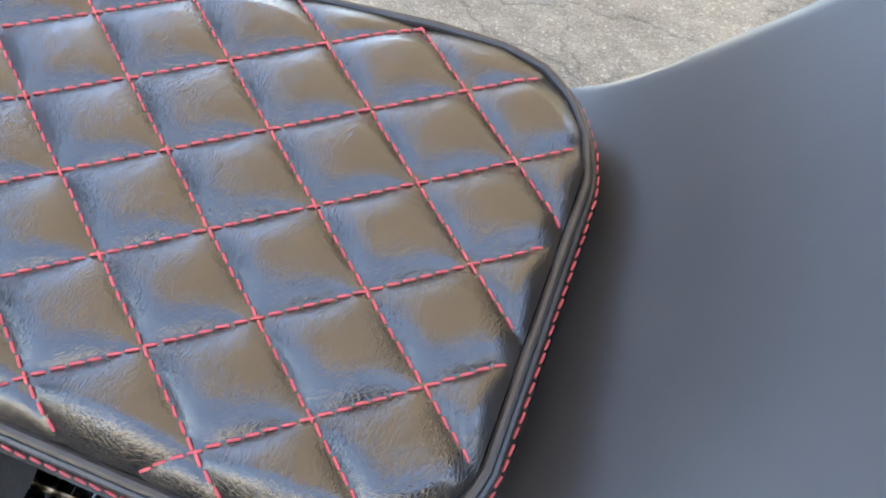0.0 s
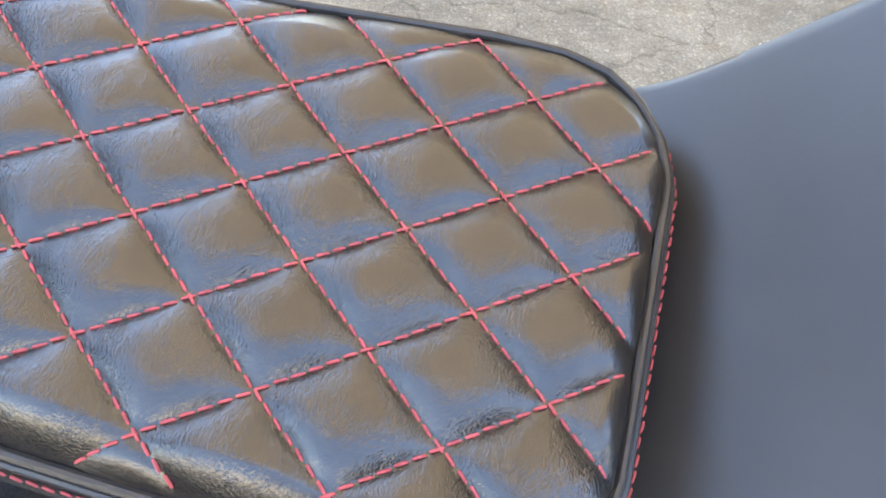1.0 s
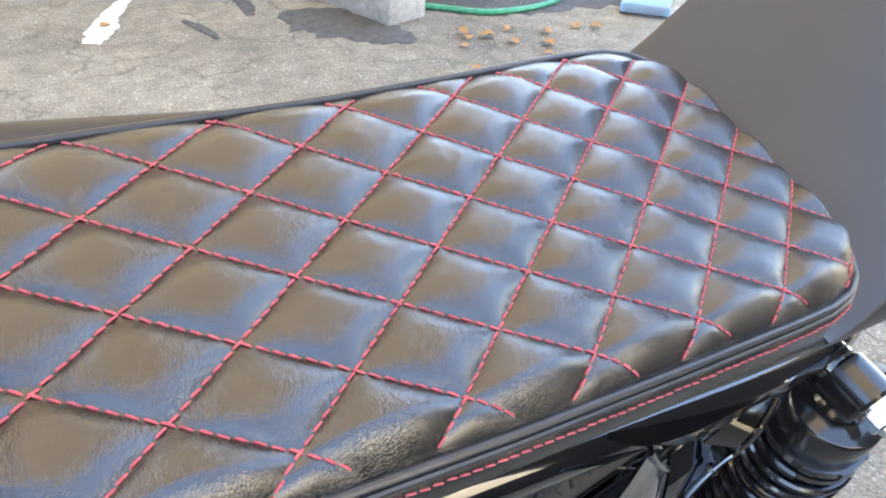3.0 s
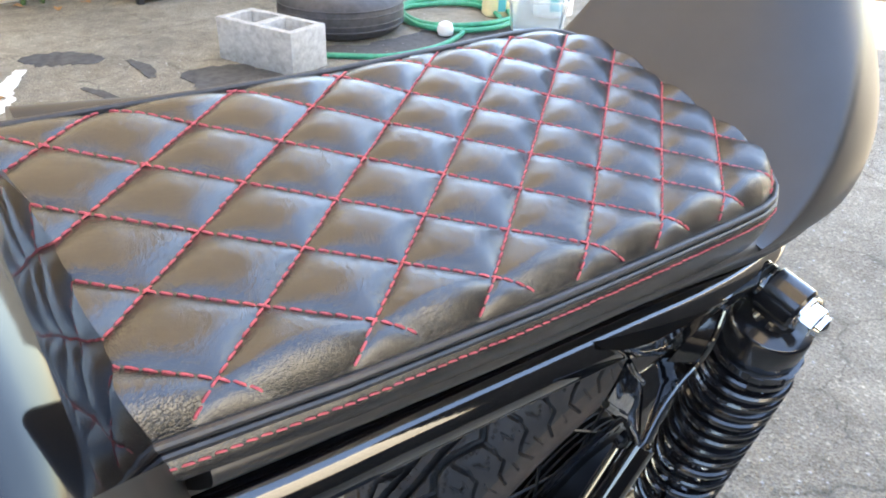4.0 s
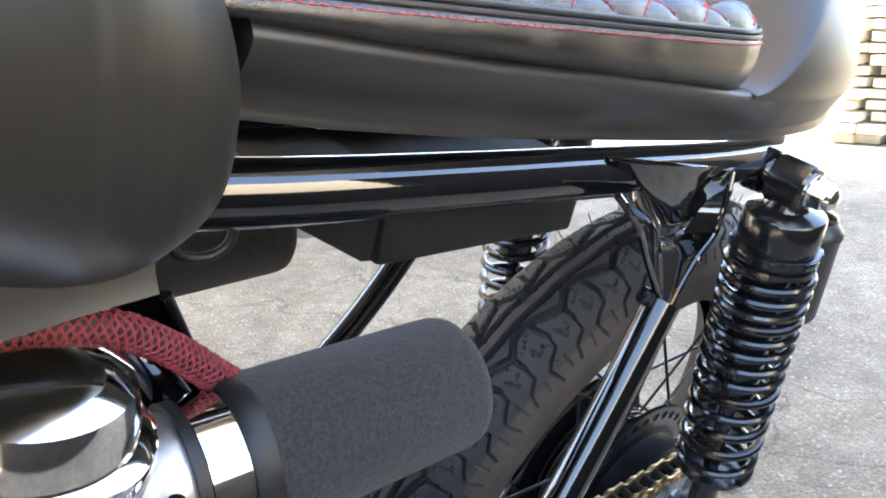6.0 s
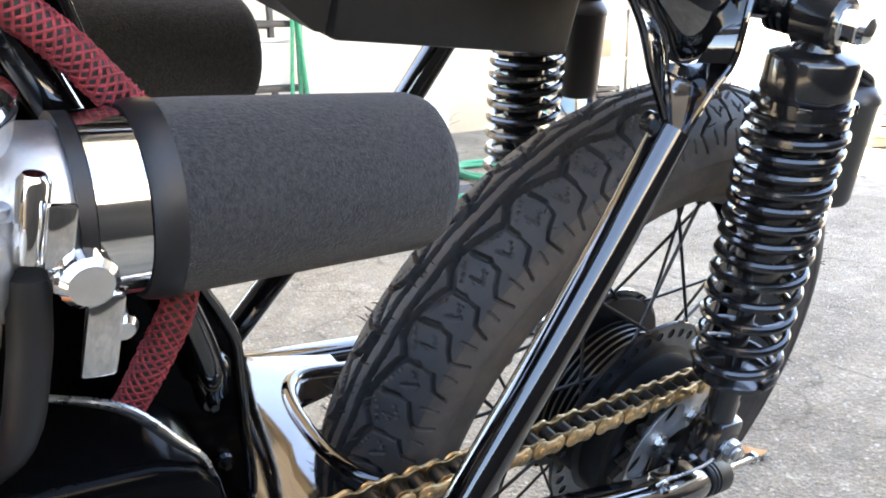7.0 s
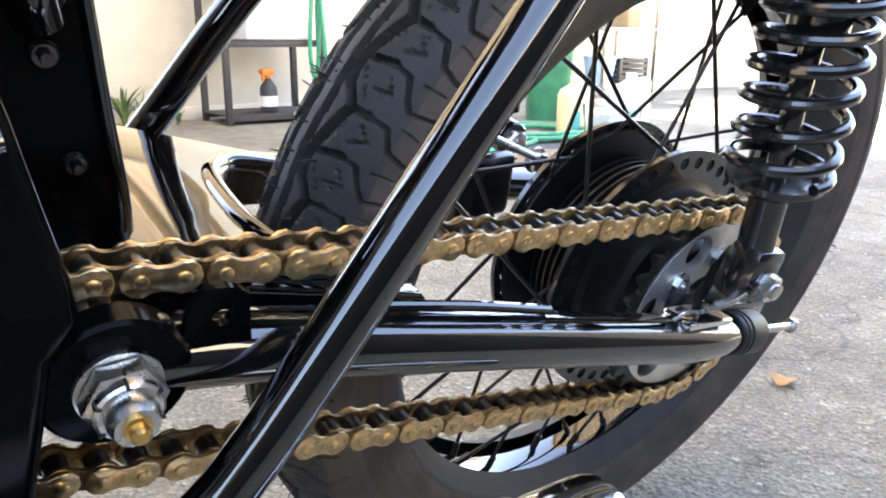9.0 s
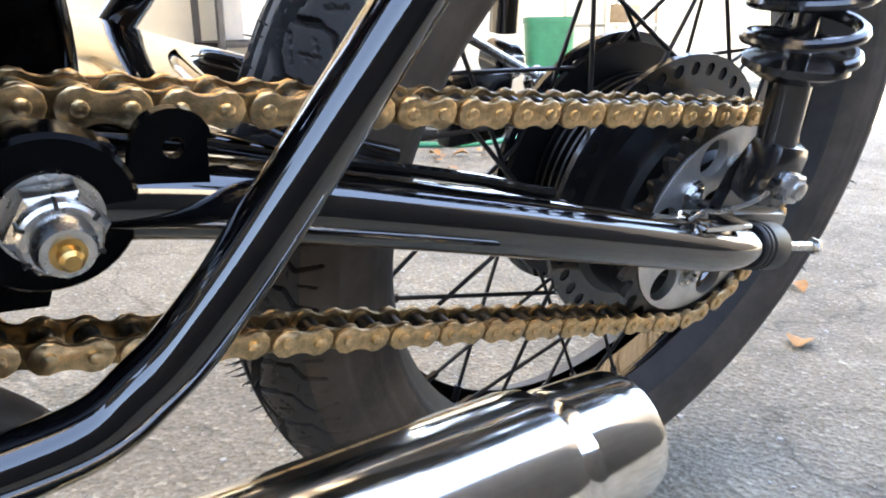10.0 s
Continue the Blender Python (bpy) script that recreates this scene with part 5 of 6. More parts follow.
part("fuel_pipe", tube([(-0.5365, -0.080, 0.235), (-0.5350, -0.082, 0.205), (-0.538, -0.078, 0.17), (-0.56, -0.06, 0.14)], 0.0062, 14), DULLBLACK, bike, "dark rubber fuel pipe")
part("orange_plug", turned([(0.006, 0), (0.007, 0.004), (0.007, 0.018), (0.005, 0.02)], along((-0.565, -0.085, 0.172), (-0.535, -0.09, 0.168)), 16), ORANGE, bike, "orange connector plug")

# braided wiring sleeve
sleeve_path = smooth_path([(-0.64, -0.040, 0.285), (-0.60, -0.034, 0.301), (-0.5700, -0.030, 0.3083), (-0.5573, -0.030, 0.3069), (-0.5399, -0.030, 0.3022), (-0.5217, -0.030, 0.2914), (-0.5027, -0.0295, 0.276),
                           (-0.4880, -0.025, 0.263), (-0.476, -0.018, 0.246), (-0.471, -0.027, 0.222), (-0.4735, -0.042, 0.200), (-0.4820, -0.046, 0.176), (-0.4935, -0.047, 0.148), (-0.5113, -0.047, 0.126), (-0.56, -0.05, 0.115)], 10)
bm = bmesh.new()
sweep(bm, sleeve_path, 0.0062, 20)
sleeve = part("wiring_sleeve", bm, DULLBLACK, bike, "red and black braided wiring sleeve")
REDBRAID = material("red_braid", (0.22, 0.024, 0.032), rough=0.75, vary=0.35, scale=300, bump=0.4, bump_scale=1500)


def braid(path, radius, strands, turns_per_m, wire):
    bm = bmesh.new()
    ups = []
    last = None
    for i, p in enumerate(path):
        d = (path[min(i + 1, len(path) - 1)] - path[max(i - 1, 0)]).normalized()
        sd = d.cross(Vector((0, 1, 0))) if last is None else last - d * last.dot(d)
        sd.normalize()
        last = sd
        ups.append((sd, sd.cross(d)))
    lens = [0.0]
    for a, b in zip(path, path[1:]):
        lens.append(lens[-1] + (b - a).length)
    for sgn in (-1, 1):
        for k in range(strands):
            run = []
            n = int(lens[-1] / 0.0022)
            for q in range(n):
                sl = lens[-1] * q / n
                i = min(int(np.searchsorted(lens, sl)), len(path) - 2)
                i = max(i - 1, 0)
                f = (sl - lens[i]) / max(lens[i + 1] - lens[i], 1e-9)
                c = path[i].lerp(path[i + 1], f)
                an = 2 * math.pi * (k / strands + sgn * turns_per_m * sl)
                weave = 0.0004 * math.sin(2 * math.pi * strands * turns_per_m * sl * 1.0 + (math.pi if sgn > 0 else 0) + k * math.pi)
                s2, w2 = ups[i]
                run.append(c + (s2 * math.cos(an) + w2 * math.sin(an)) * (radius + weave))
            sweep(bm, run, wire, 5)
    return bm


br_ob = part("braid", braid(sleeve_path, 0.0066, 8, 36.0, 0.00060), REDBRAID, sleeve, "red braided threads")
tagged(br_ob, kind="stuff")


# ---- the yard behind the motorcycle ----
BLOCKM = material("pale_cinder_block", (0.4, 0.4, 0.38), rough=0.95, spec=0.15, vary=0.2, scale=35, bump=1.0, bump_scale=230)
RACKM = material("grey_black_rack_paint", (0.035, 0.034, 0.036), rough=0.5, vary=0.25, scale=20, rough_vary=0.1)
WHITEPL = material("white_plastic", (0.8, 0.8, 0.78), rough=0.4, vary=0.06, scale=9, bump=0.05, bump_scale=60)
GREENHOSE = material("green_hose_rubber", (0.03, 0.3, 0.17), rough=0.4, vary=0.2, scale=40)
GREENBIN = material("green_bin_plastic", (0.02, 0.19, 0.1), rough=0.45, vary=0.2, scale=12, rough_vary=0.08)
YELLOWPL = material("cloudy_yellow_plastic", (0.8, 0.7, 0.4), rough=0.35, vary=0.12, scale=12)
BLUEPL = material("pale_blue_plastic", (0.3, 0.48, 0.66), rough=0.4, vary=0.1, scale=14)
TEALPRINT = material("teal_print", (0.08, 0.42, 0.46), rough=0.5)
BLACKPL = material("black_bottle_plastic", (0.03, 0.03, 0.036), rough=0.35, vary=0.2, scale=30)
CARD = material("brown_cardboard", (0.36, 0.25, 0.15), rough=0.9, vary=0.15, scale=18)
DRYLEAF = material("dry_brown_leaf", (0.42, 0.22, 0.08), rough=0.8, vary=0.4, scale=60, color2=(0.3, 0.16, 0.07))
WEED = material("weed_green", (0.1, 0.16, 0.05), rough=0.6, vary=0.4, scale=40)
DARKPATCH = material("dark_patch_surface", (0.07, 0.07, 0.07), rough=0.85, vary=0.3, scale=30, bump=0.8, bump_scale=150)
WHITEPATCH = material("white_patch_surface", (0.72, 0.71, 0.67), rough=0.8, vary=0.25, scale=25, bump=0.5, bump_scale=120)
OLDRUBBER = material("weathered_tyre_rubber", (0.05, 0.05, 0.055), rough=0.55, vary=0.3, scale=20, bump=0.3, bump_scale=200)
PALEWOOD = material("pale_sawn_planks", (0.62, 0.57, 0.48), rough=0.8, vary=0.2, scale=7, bump=0.4, bump_scale=80)


def clear_plastic():
    m = material("clear_tub_plastic", (0.86, 0.92, 0.94), rough=0.08, vary=0.0)
    b = m.node_tree.nodes["Principled BSDF"]
    b.inputs["Transmission Weight"].default_value = 0.9
    b.inputs["IOR"].default_value = 1.3
    return m


CLEAR = clear_plastic()


def cinder_block():
    ob = new("cinder_block")
    bm = bmesh.new()
    outer = [(-0.195, -0.095), (0.195, -0.095), (0.195, 0.095), (-0.195, 0.095)]
    hole = [(-0.165, -0.065), (-0.018, -0.065), (-0.018, 0.065), (-0.165, 0.065)]
    hole2 = [(-x, z) for x, z in hole]
    plate(bm, [outer, hole, hole2], 0.19, Matrix.Rotation(radians(90), 4, "X") @ Matrix.Translation((0, 0, 0)))
    bmesh.ops.remove_doubles(bm, verts=bm.verts, dist=1e-5)
    bmesh.ops.dissolve_limit(bm, angle_limit=radians(1), verts=bm.verts, edges=bm.edges)
    bmesh.ops.bevel(bm, geom=list(bm.edges), offset=0.006, segments=2, affect="EDGES", profile=0.5)
    lift = -min(v.co.z for v in bm.verts)
    bmesh.ops.translate(bm, vec=(0, 0, lift), verts=bm.verts)
    part("block_body", bm, BLOCKM, ob, sharp=40)
    return tagged(ob, "pale grey hollow concrete block lying on the asphalt", "concrete block")


cinder_block().matrix_world = pose(1.065, 2.235, 0, 0, 0, 102.0) @ Matrix.Diagonal((1, 1, 0.86, 1))


def old_tyre():
    ob = new("old_tyre")
    prof = []
    for k in range(29):
        a = radians(-150 + 300 * k / 28)
        prof.append((0.235 + 0.082 * math.cos(a), 0.085 + 0.083 * math.copysign(abs(math.sin(a)) ** 0.75, math.sin(a))))
    inner = [(r - 0.012 if r > 0.2 else r + 0.004, 0.085 + (h - 0.085) * 0.86) for r, h in reversed(prof)]
    part("tyre_casing", turned(prof + inner, seg=64, closed=True), OLDRUBBER, ob, sharp=50)
    for n, h in enumerate((0.045, 0.068, 0.102, 0.125)):
        bm = bmesh.new()
        sweep(bm, [(0.3155 * math.cos(a), 0.3155 * math.sin(a), h) for a in (2 * math.pi * k / 64 for k in range(64))], 0.0035, 6, closed=True)
        part("tread_rib", bm, OLDRUBBER, ob)
    return tagged(ob, "worn black car tyre lying flat on the asphalt", "tyre")


tyre_ob = old_tyre()
tyre_ob.matrix_world = pose(1.58, 2.47, 0.0) @ Matrix.Diagonal((0.88, 0.88, 1.05, 1))


def bucket(h=0.34, r=0.13):
    ob = new("bucket")
    part("bucket_body", turned([(r * 0.84, 0), (r * 0.87, 0.004), (r * 0.97, h * 0.86), (r * 1.03, h * 0.865), (r * 1.03, h * 0.89), (r, h * 0.895), (r * 1.01, h),
                                (r * 0.97, h), (r * 0.95, h * 0.86), (r * 0.83, 0.01)], seg=40), WHITEPL, ob, sharp=30)
    part("handle", tube([(r * 1.03, 0, h * 0.87), (r * 0.9, 0.03, h * 0.62), (0, r * 0.9 + 0.05, h * 0.48), (-r * 0.9, 0.03, h * 0.62), (-r * 1.03, 0, h * 0.87)], 0.003, 8), STEEL, ob, "thin wire handle")
    return tagged(ob, "white plastic bucket with a wire handle on the asphalt", "bucket", "buckets by the wall")


b0 = bucket()
b0.matrix_world = pose(1.835, 3.09, 0, 0, 0, 20)
copy_thing(b0, pose(2.18, 3.00, 0, 0, 0, 75))


def rack():
    """Dark metal shelf rack: four posts, three shelves with lips."""
    ob = new("shelf_rack")
    xs, ys, top = (1.09, 1.63), (3.42, 3.74), 0.98
    for x in xs:
        for y in ys:
            bm = boxed((x - 0.016, y - 0.016, 0), (x + 0.016, y + 0.016, top), 0.003)
            part("post", bm, RACKM, ob)
    for z in (0.045, 0.42, 0.76):
        bm = boxed((xs[0] - 0.014, ys[0] - 0.014, z), (xs[1] + 0.014, ys[1] + 0.014, z + 0.008), 0.002)
        box(bm, (xs[0] + 0.018, ys[0] - 0.012, z - 0.028), (xs[1] - 0.018, ys[0] - 0.004, z - 0.0005), 0.002)
        box(bm, (xs[0] + 0.018, ys[1] + 0.004, z - 0.028), (xs[1] - 0.018, ys[1] + 0.012, z - 0.0005), 0.002)
        part("shelf", bm, RACKM, ob)
    return tagged(ob, "dark painted metal shelf rack standing against the cream wall", "shelf rack")


rack()


def spray_bottle():
    ob = new("spray_bottle")
    part("bottle", turned([(0.04, 0), (0.047, 0.006), (0.047, 0.115), (0.043, 0.135), (0.02, 0.168), (0.016, 0.176), (0.016, 0.19)], seg=32), BLACKPL, ob)
    bm = turned([(0.0478, 0.03), (0.0478, 0.085)], seg=32)
    part("label_sheet", bm, WHITEPL, ob, "plain white paper label")
    bm = boxed((-0.045, -0.014, 0.192), (0.035, 0.014, 0.228), 0.006)
    box(bm, (-0.06, -0.008, 0.206), (-0.046, 0.008, 0.222), 0.003)
    lathe(bm, [(0.019, 0.178), (0.019, 0.191)], seg=20)
    box(bm, (-0.04, -0.006, 0.160), (-0.03, 0.006, 0.191), 0.002)
    part("spray_head", bm, ORANGE, ob, "orange trigger spray head")
    return tagged(ob, "black spray bottle with white label and orange trigger", "spray bottle")


spray_bottle().matrix_world = pose(1.352, 3.50, 0.0535, 0, 0, 15)


def storage_box():
    ob = new("storage_box")
    bm = boxed((-0.18, -0.13, 0), (0.18, 0.13, 0.225), 0.012)
    for x in (-0.1, 0.0, 0.1):
        box(bm, (x - 0.006, -0.135, 0.02), (x + 0.006, -0.129, 0.2), 0.002)
    part("box_body", bm, WHITEPL, ob)
    part("box_lid", boxed((-0.19, -0.14, 0.226), (0.19, 0.14, 0.25), 0.008), WHITEPL, ob)
    return tagged(ob, "white plastic storage box with ribbed sides on the rack", "storage box")


storage_box().matrix_world = pose(1.40, 3.575, 0.4285)

# hose: hangs from the rack, runs to a loose coil on the ground
hose = new("garden_hose")
loops = []
for k in range(17):
    a = 2 * math.pi * k / 16
    loops.append((1.60 + 0.028 * math.sin(a * 3), 3.385 + 0.012 * math.sin(a * 2), 0.60 + 0.33 * math.cos(a)))
part("hanging_loop", tube([(1.585, 3.385, 0.93), (1.562, 3.38, 0.62), (1.548, 3.382, 0.36), (1.572, 3.384, 0.235), (1.60, 3.386, 0.36), (1.604, 3.385, 0.62), (1.59, 3.388, 0.95)], 0.011, 12), GREENHOSE, hose)
part("hanging_end", tube([(1.585, 3.362, 0.97), (1.60, 3.36, 0.7), (1.622, 3.358, 0.42), (1.64, 3.36, 0.20), (1.655, 3.35, 0.03), (1.75, 3.25, 0.013)], 0.0125, 12), GREENHOSE, hose)
coil = []
for k in range(3 * 24):
    a = 2 * math.pi * k / 24
    r = 0.20 + 0.028 * math.sin(a * 0.7) + 0.012 * k / 24
    coil.append((2.10 + 1.15 * r * math.cos(a) + 0.012 * math.sin(3 * a), 2.29 + 1.25 * r * math.sin(a), 0.012 + 0.007 * k / 24 + 0.004 * math.sin(a * 2.3)))
part("coil", tube(coil, 0.0115, 10, 2), GREENHOSE, hose, "three loose turns of hose")
part("loose_run", tube([(1.21, 2.19, 0.012), (1.28, 2.12, 0.012), (1.42, 1.99, 0.012), (1.56, 1.955, 0.012), (1.705, 1.96, 0.012), (1.86, 2.01, 0.012), (1.975, 2.073, 0.016)], 0.0115, 10), GREENHOSE, hose)
part("sprinkler_head", turned([(0.012, 0), (0.032, 0.01), (0.038, 0.03), (0.03, 0.055), (0.012, 0.066)], pose(1.85, 2.08, 0.0), 24), WHITEPL, hose, "round white hose end")
tagged(hose, "green garden hose hung on the rack and coiled on asphalt", "hose")


def jug(mat, label, h=0.27, w=0.085, d=0.06):
    ob = new("jug")
    secs = []
    for z, s in ((0, 0.92), (0.008, 1), (h * 0.68, 1), (h * 0.78, 0.86), (h * 0.86, 0.45), (h * 0.9, 0.26), (h * 0.93, 0.25)):
        secs.append([(w * s * math.copysign(abs(math.cos(a)) ** 0.55, math.cos(a)), d * s * math.copysign(abs(math.sin(a)) ** 0.55, math.sin(a)), z) for a in (2 * math.pi * k / 28 for k in range(28))])
    part("jug_body", loft(secs), mat, ob)
    part("cap", turned([(0.026, h * 0.925), (0.027, h * 0.93), (0.027, h), (0.024, h + 0.002)], seg=20), WHITEPL, ob)
    part("grip", tube([(w * 0.35, 0, h * 0.89), (w * 0.8, 0, h * 0.9), (w * 0.95, 0, h * 0.8), (w * 0.9, 0, h * 0.7)], 0.011, 10), mat, ob)
    part("print", boxed((-w * 0.35, -d - 0.0025, h * 0.1), (w * 0.1, -d - 0.0005, h * 0.42), 0.0005), TEALPRINT, ob, "teal printed patch")
    return tagged(ob, label, "jug", "jugs on the ground")


jug(YELLOWPL, "cloudy yellow plastic jug with a teal print").matrix_world = pose(2.34, 2.20, 0, 0, 0, -30)
jug(WHITEPL, "white plastic jug with a small printed patch", 0.29, 0.095).matrix_world = pose(2.55, 2.04, 0, 0, 0, -35)


def tub():
    ob = new("clear_tub")
    lo, hi, h = (0.10, 0.075), (0.125, 0.095), 0.20
    secs = []
    for z, k, e in ((0.0, 0.0, 0.0), (0.004, 0.02, 0.0), (h, 1.0, 0.0), (h, 1.0, 0.008), (h - 0.006, 1.0, 0.008), (h - 0.006, 1.0, -0.002), (0.008, 0.04, -0.003)):
        w, d = lo[0] + (hi[0] - lo[0]) * k + e, lo[1] + (hi[1] - lo[1]) * k + e
        secs.append([(w * math.copysign(abs(math.cos(a)) ** 0.35, math.cos(a)), d * math.copysign(abs(math.sin(a)) ** 0.35, math.sin(a)), z) for a in (2 * math.pi * j / 32 for j in range(32))])
    part("tub_wall", loft(secs), CLEAR, ob, sharp=40)
    part("liquid", boxed((-0.1, -0.072, 0.010), (0.1, 0.072, 0.05), 0.008), BLUEPL, ob, "pale blue water in the bottom")
    return tagged(ob, "clear plastic tub with pale blue water in it", "tub")


tub().matrix_world = pose(2.055, 1.74, 0, 0, 0, -48)


def bin_thing():
    ob = new("waste_bin")
    secs = []
    for z, s in ((0, 0.82), (0.01, 0.84), (0.5, 1.0), (0.5, 1.05), (0.53, 1.05), (0.53, 0.97), (0.02, 0.8)):
        secs.append([(0.135 * s * math.copysign(abs(math.cos(a)) ** 0.4, math.cos(a)), 0.12 * s * math.copysign(abs(math.sin(a)) ** 0.4, math.sin(a)), z) for a in (2 * math.pi * k / 32 for k in range(32))])
    part("bin_body", loft(secs), GREENBIN, ob, sharp=40)
    return tagged(ob, "open dark green plastic waste bin on the asphalt", "waste bin")


bin_thing().matrix_world = pose(2.72, 2.76, 0, 0, 0, -38)


def far_shelf():
    """Pale shelf of clutter farther along the wall."""
    ob = new("utility_shelf")
    for x in (3.72, 4.28):
        for y in (3.2, 3.56):
            part("post", boxed((x - 0.016, y - 0.016, 0), (x + 0.016, y + 0.016, 1.05), 0.003), STEEL, ob)
    for z in (0.12, 0.5, 0.86):
        part("shelf", boxed((3.70, 3.19, z), (4.30, 3.57, z + 0.02), 0.003), STEEL, ob)
    return tagged(ob, "pale metal utility shelf holding tubs and boxes", "utility shelf")


far_shelf()
ub = new("tub")
part("tub_body", turned([(0.09, 0), (0.115, 0.17), (0.12, 0.17), (0.12, 0.185), (0.11, 0.185), (0.086, 0.008)], seg=28), BLUEPL, ub)
tagged(ub, "pale blue plastic tub on the utility shelf", "tub")
ub.matrix_world = pose(3.86, 3.36, 0.1405)
cb = new("carton")
part("carton_body", boxed((-0.1, -0.08, 0), (0.1, 0.08, 0.13), 0.004), CARD, cb)
part("flap", boxed((-0.098, -0.078, 0.131), (0.0, 0.078, 0.134), 0.001), CARD, cb)
tagged(cb, "small brown cardboard carton on the utility shelf", "carton")
cb.matrix_world = pose(4.10, 3.36, 0.5205, 0, 0, 12)
bk = bucket(0.24, 0.1)
bk.matrix_world = pose(3.84, 3.37, 0.8805)
tagged(bk, "white plastic bucket on the top of the utility shelf", "bucket")
cr = new("crate")
part("crate_floor", boxed((-0.16, -0.11, 0), (0.16, 0.11, 0.02), 0.003), BLACKPL, cr)
for k in range(4):
    z = 0.022 + k * 0.038
    for s in (-1, 1):
        part("slat", boxed((-0.16, s * 0.105 - 0.006, z), (0.16, s * 0.105 + 0.006, z + 0.028), 0.002), BLACKPL, cr)
        part("slat", boxed((s * 0.153 - 0.006, -0.098, z), (s * 0.153 + 0.006, 0.098, z + 0.028), 0.002), BLACKPL, cr)
for sx_ in (-1, 1):
    for sy_ in (-1, 1):
        part("corner_post", boxed((sx_ * 0.15 - 0.012, sy_ * 0.1 - 0.012, 0.0205), (sx_ * 0.15 + 0.012, sy_ * 0.1 + 0.012, 0.17), 0.002), BLACKPL, cr)
tagged(cr, "slatted black plastic crate on the utility shelf", "crate")
cr.matrix_world = pose(4.12, 3.37, 0.1405)


# stack of pale planks out in the sun
rng = random.Random(5)
stack = new("plank_stack")
for layer in range(13):
    z0 = 0.002 + layer * 0.066
    for row in range(3):
        y0 = 0.98 + row * 0.17 + rng.uniform(-0.02, 0.02)
        x0 = 4.3 + rng.uniform(-0.09, 0.09)
        bm = boxed((x0, y0, z0), (x0 + 2.4, y0 + 0.145, z0 + 0.052), 0.004, Matrix.Rotation(rng.uniform(-0.006, 0.006), 4, "Z"))
        part("plank", bm, PALEWOOD, stack)
    if layer < 12:
        for x in (4.6, 6.3):
            part("spacer", boxed((x, 1.0, z0 + 0.0525), (x + 0.05, 1.46, z0 + 0.0655)), PALEWOOD, stack)
tagged(stack, "tall stack of pale sawn planks out in the sun", "plank stack")


# ---- loose matter on the ground ----
def patch(name, pts, mat, label, category, z=0.0035, seed=1):
    """A thin irregular patch on the ground along a line of (x, y, half width)."""
    r = random.Random(seed)
    P = smooth_path([(x, y, w) for x, y, w in pts], 7)
    left, right = [], []
    for i, p in enumerate(P):
        d = P[min(i + 1, len(P) - 1)] - P[max(i - 1, 0)]
        n = Vector((-d.y, d.x, 0)).normalized()
        w1, w2 = max(0.004, p.z * r.uniform(0.75, 1.2)), max(0.004, p.z * r.uniform(0.75, 1.2))
        left.append(Vector((p.x, p.y, 0)) + n * w1)
        right.append(Vector((p.x, p.y, 0)) - n * w2)
    bm = bmesh.new()
    rows = [[bm.verts.new((q.x, q.y, 0.0005)), bm.verts.new((q.x * 0.97 + s.x * 0.03, q.y * 0.97 + s.y * 0.03, z)),
             bm.verts.new((s.x * 0.97 + q.x * 0.03, s.y * 0.97 + q.y * 0.03, z)), bm.verts.new((s.x, s.y, 0.0005))] for q, s in zip(left, right)]
    for a, b in zip(rows, rows[1:]):
        for k in range(3):
            bm.faces.new((a[k], a[k + 1], b[k + 1], b[k]))
    return tagged(part(name, bm, mat), label, category, kind="structure")


# one white patch and several dark ones at the left
patch("white_patch", [(0.05, 2.29, 0.03), (0.121, 2.41, 0.045), (0.20, 2.57, 0.03), (0.301, 2.72, 0.02)], WHITEPATCH, "irregular white patch on the asphalt", "paint mark", seed=3)
patch("tar_patch", [(0.34, 2.86, 0.03), (0.41, 2.81, 0.085), (0.50, 2.74, 0.08), (0.57, 2.65, 0.03)], DARKPATCH, "dark tar patch in the asphalt", "tar patch", seed=4)
patch("tar_patch", [(0.388, 2.39, 0.008), (0.418, 2.276, 0.022), (0.43, 2.16, 0.008)], DARKPATCH, "dark tar patch in the asphalt", "tar patch", seed=5)
patch("tar_patch", [(0.65, 2.60, 0.01), (0.655, 2.48, 0.03), (0.62, 2.34, 0.014)], DARKPATCH, "dark tar patch in the asphalt", "tar patch", seed=6)
# broader dark patches beside the block and under tyre and hose
patch("dark_patch", [(0.71, 2.30, 0.03), (0.79, 2.24, 0.14), (0.88, 2.10, 0.15), (0.96, 1.96, 0.10), (1.02, 1.86, 0.03)], DARKPATCH, "dark irregular patch beside the concrete block", "oil stain", seed=7)
patch("dark_patch", [(1.26, 2.3, 0.05), (1.44, 2.11, 0.12), (1.73, 2.06, 0.16), (2.03, 1.99, 0.14), (2.3, 1.87, 0.06)], DARKPATCH, "dark irregular patch under tyre and hose", "oil stain", z=0.002, seed=8)


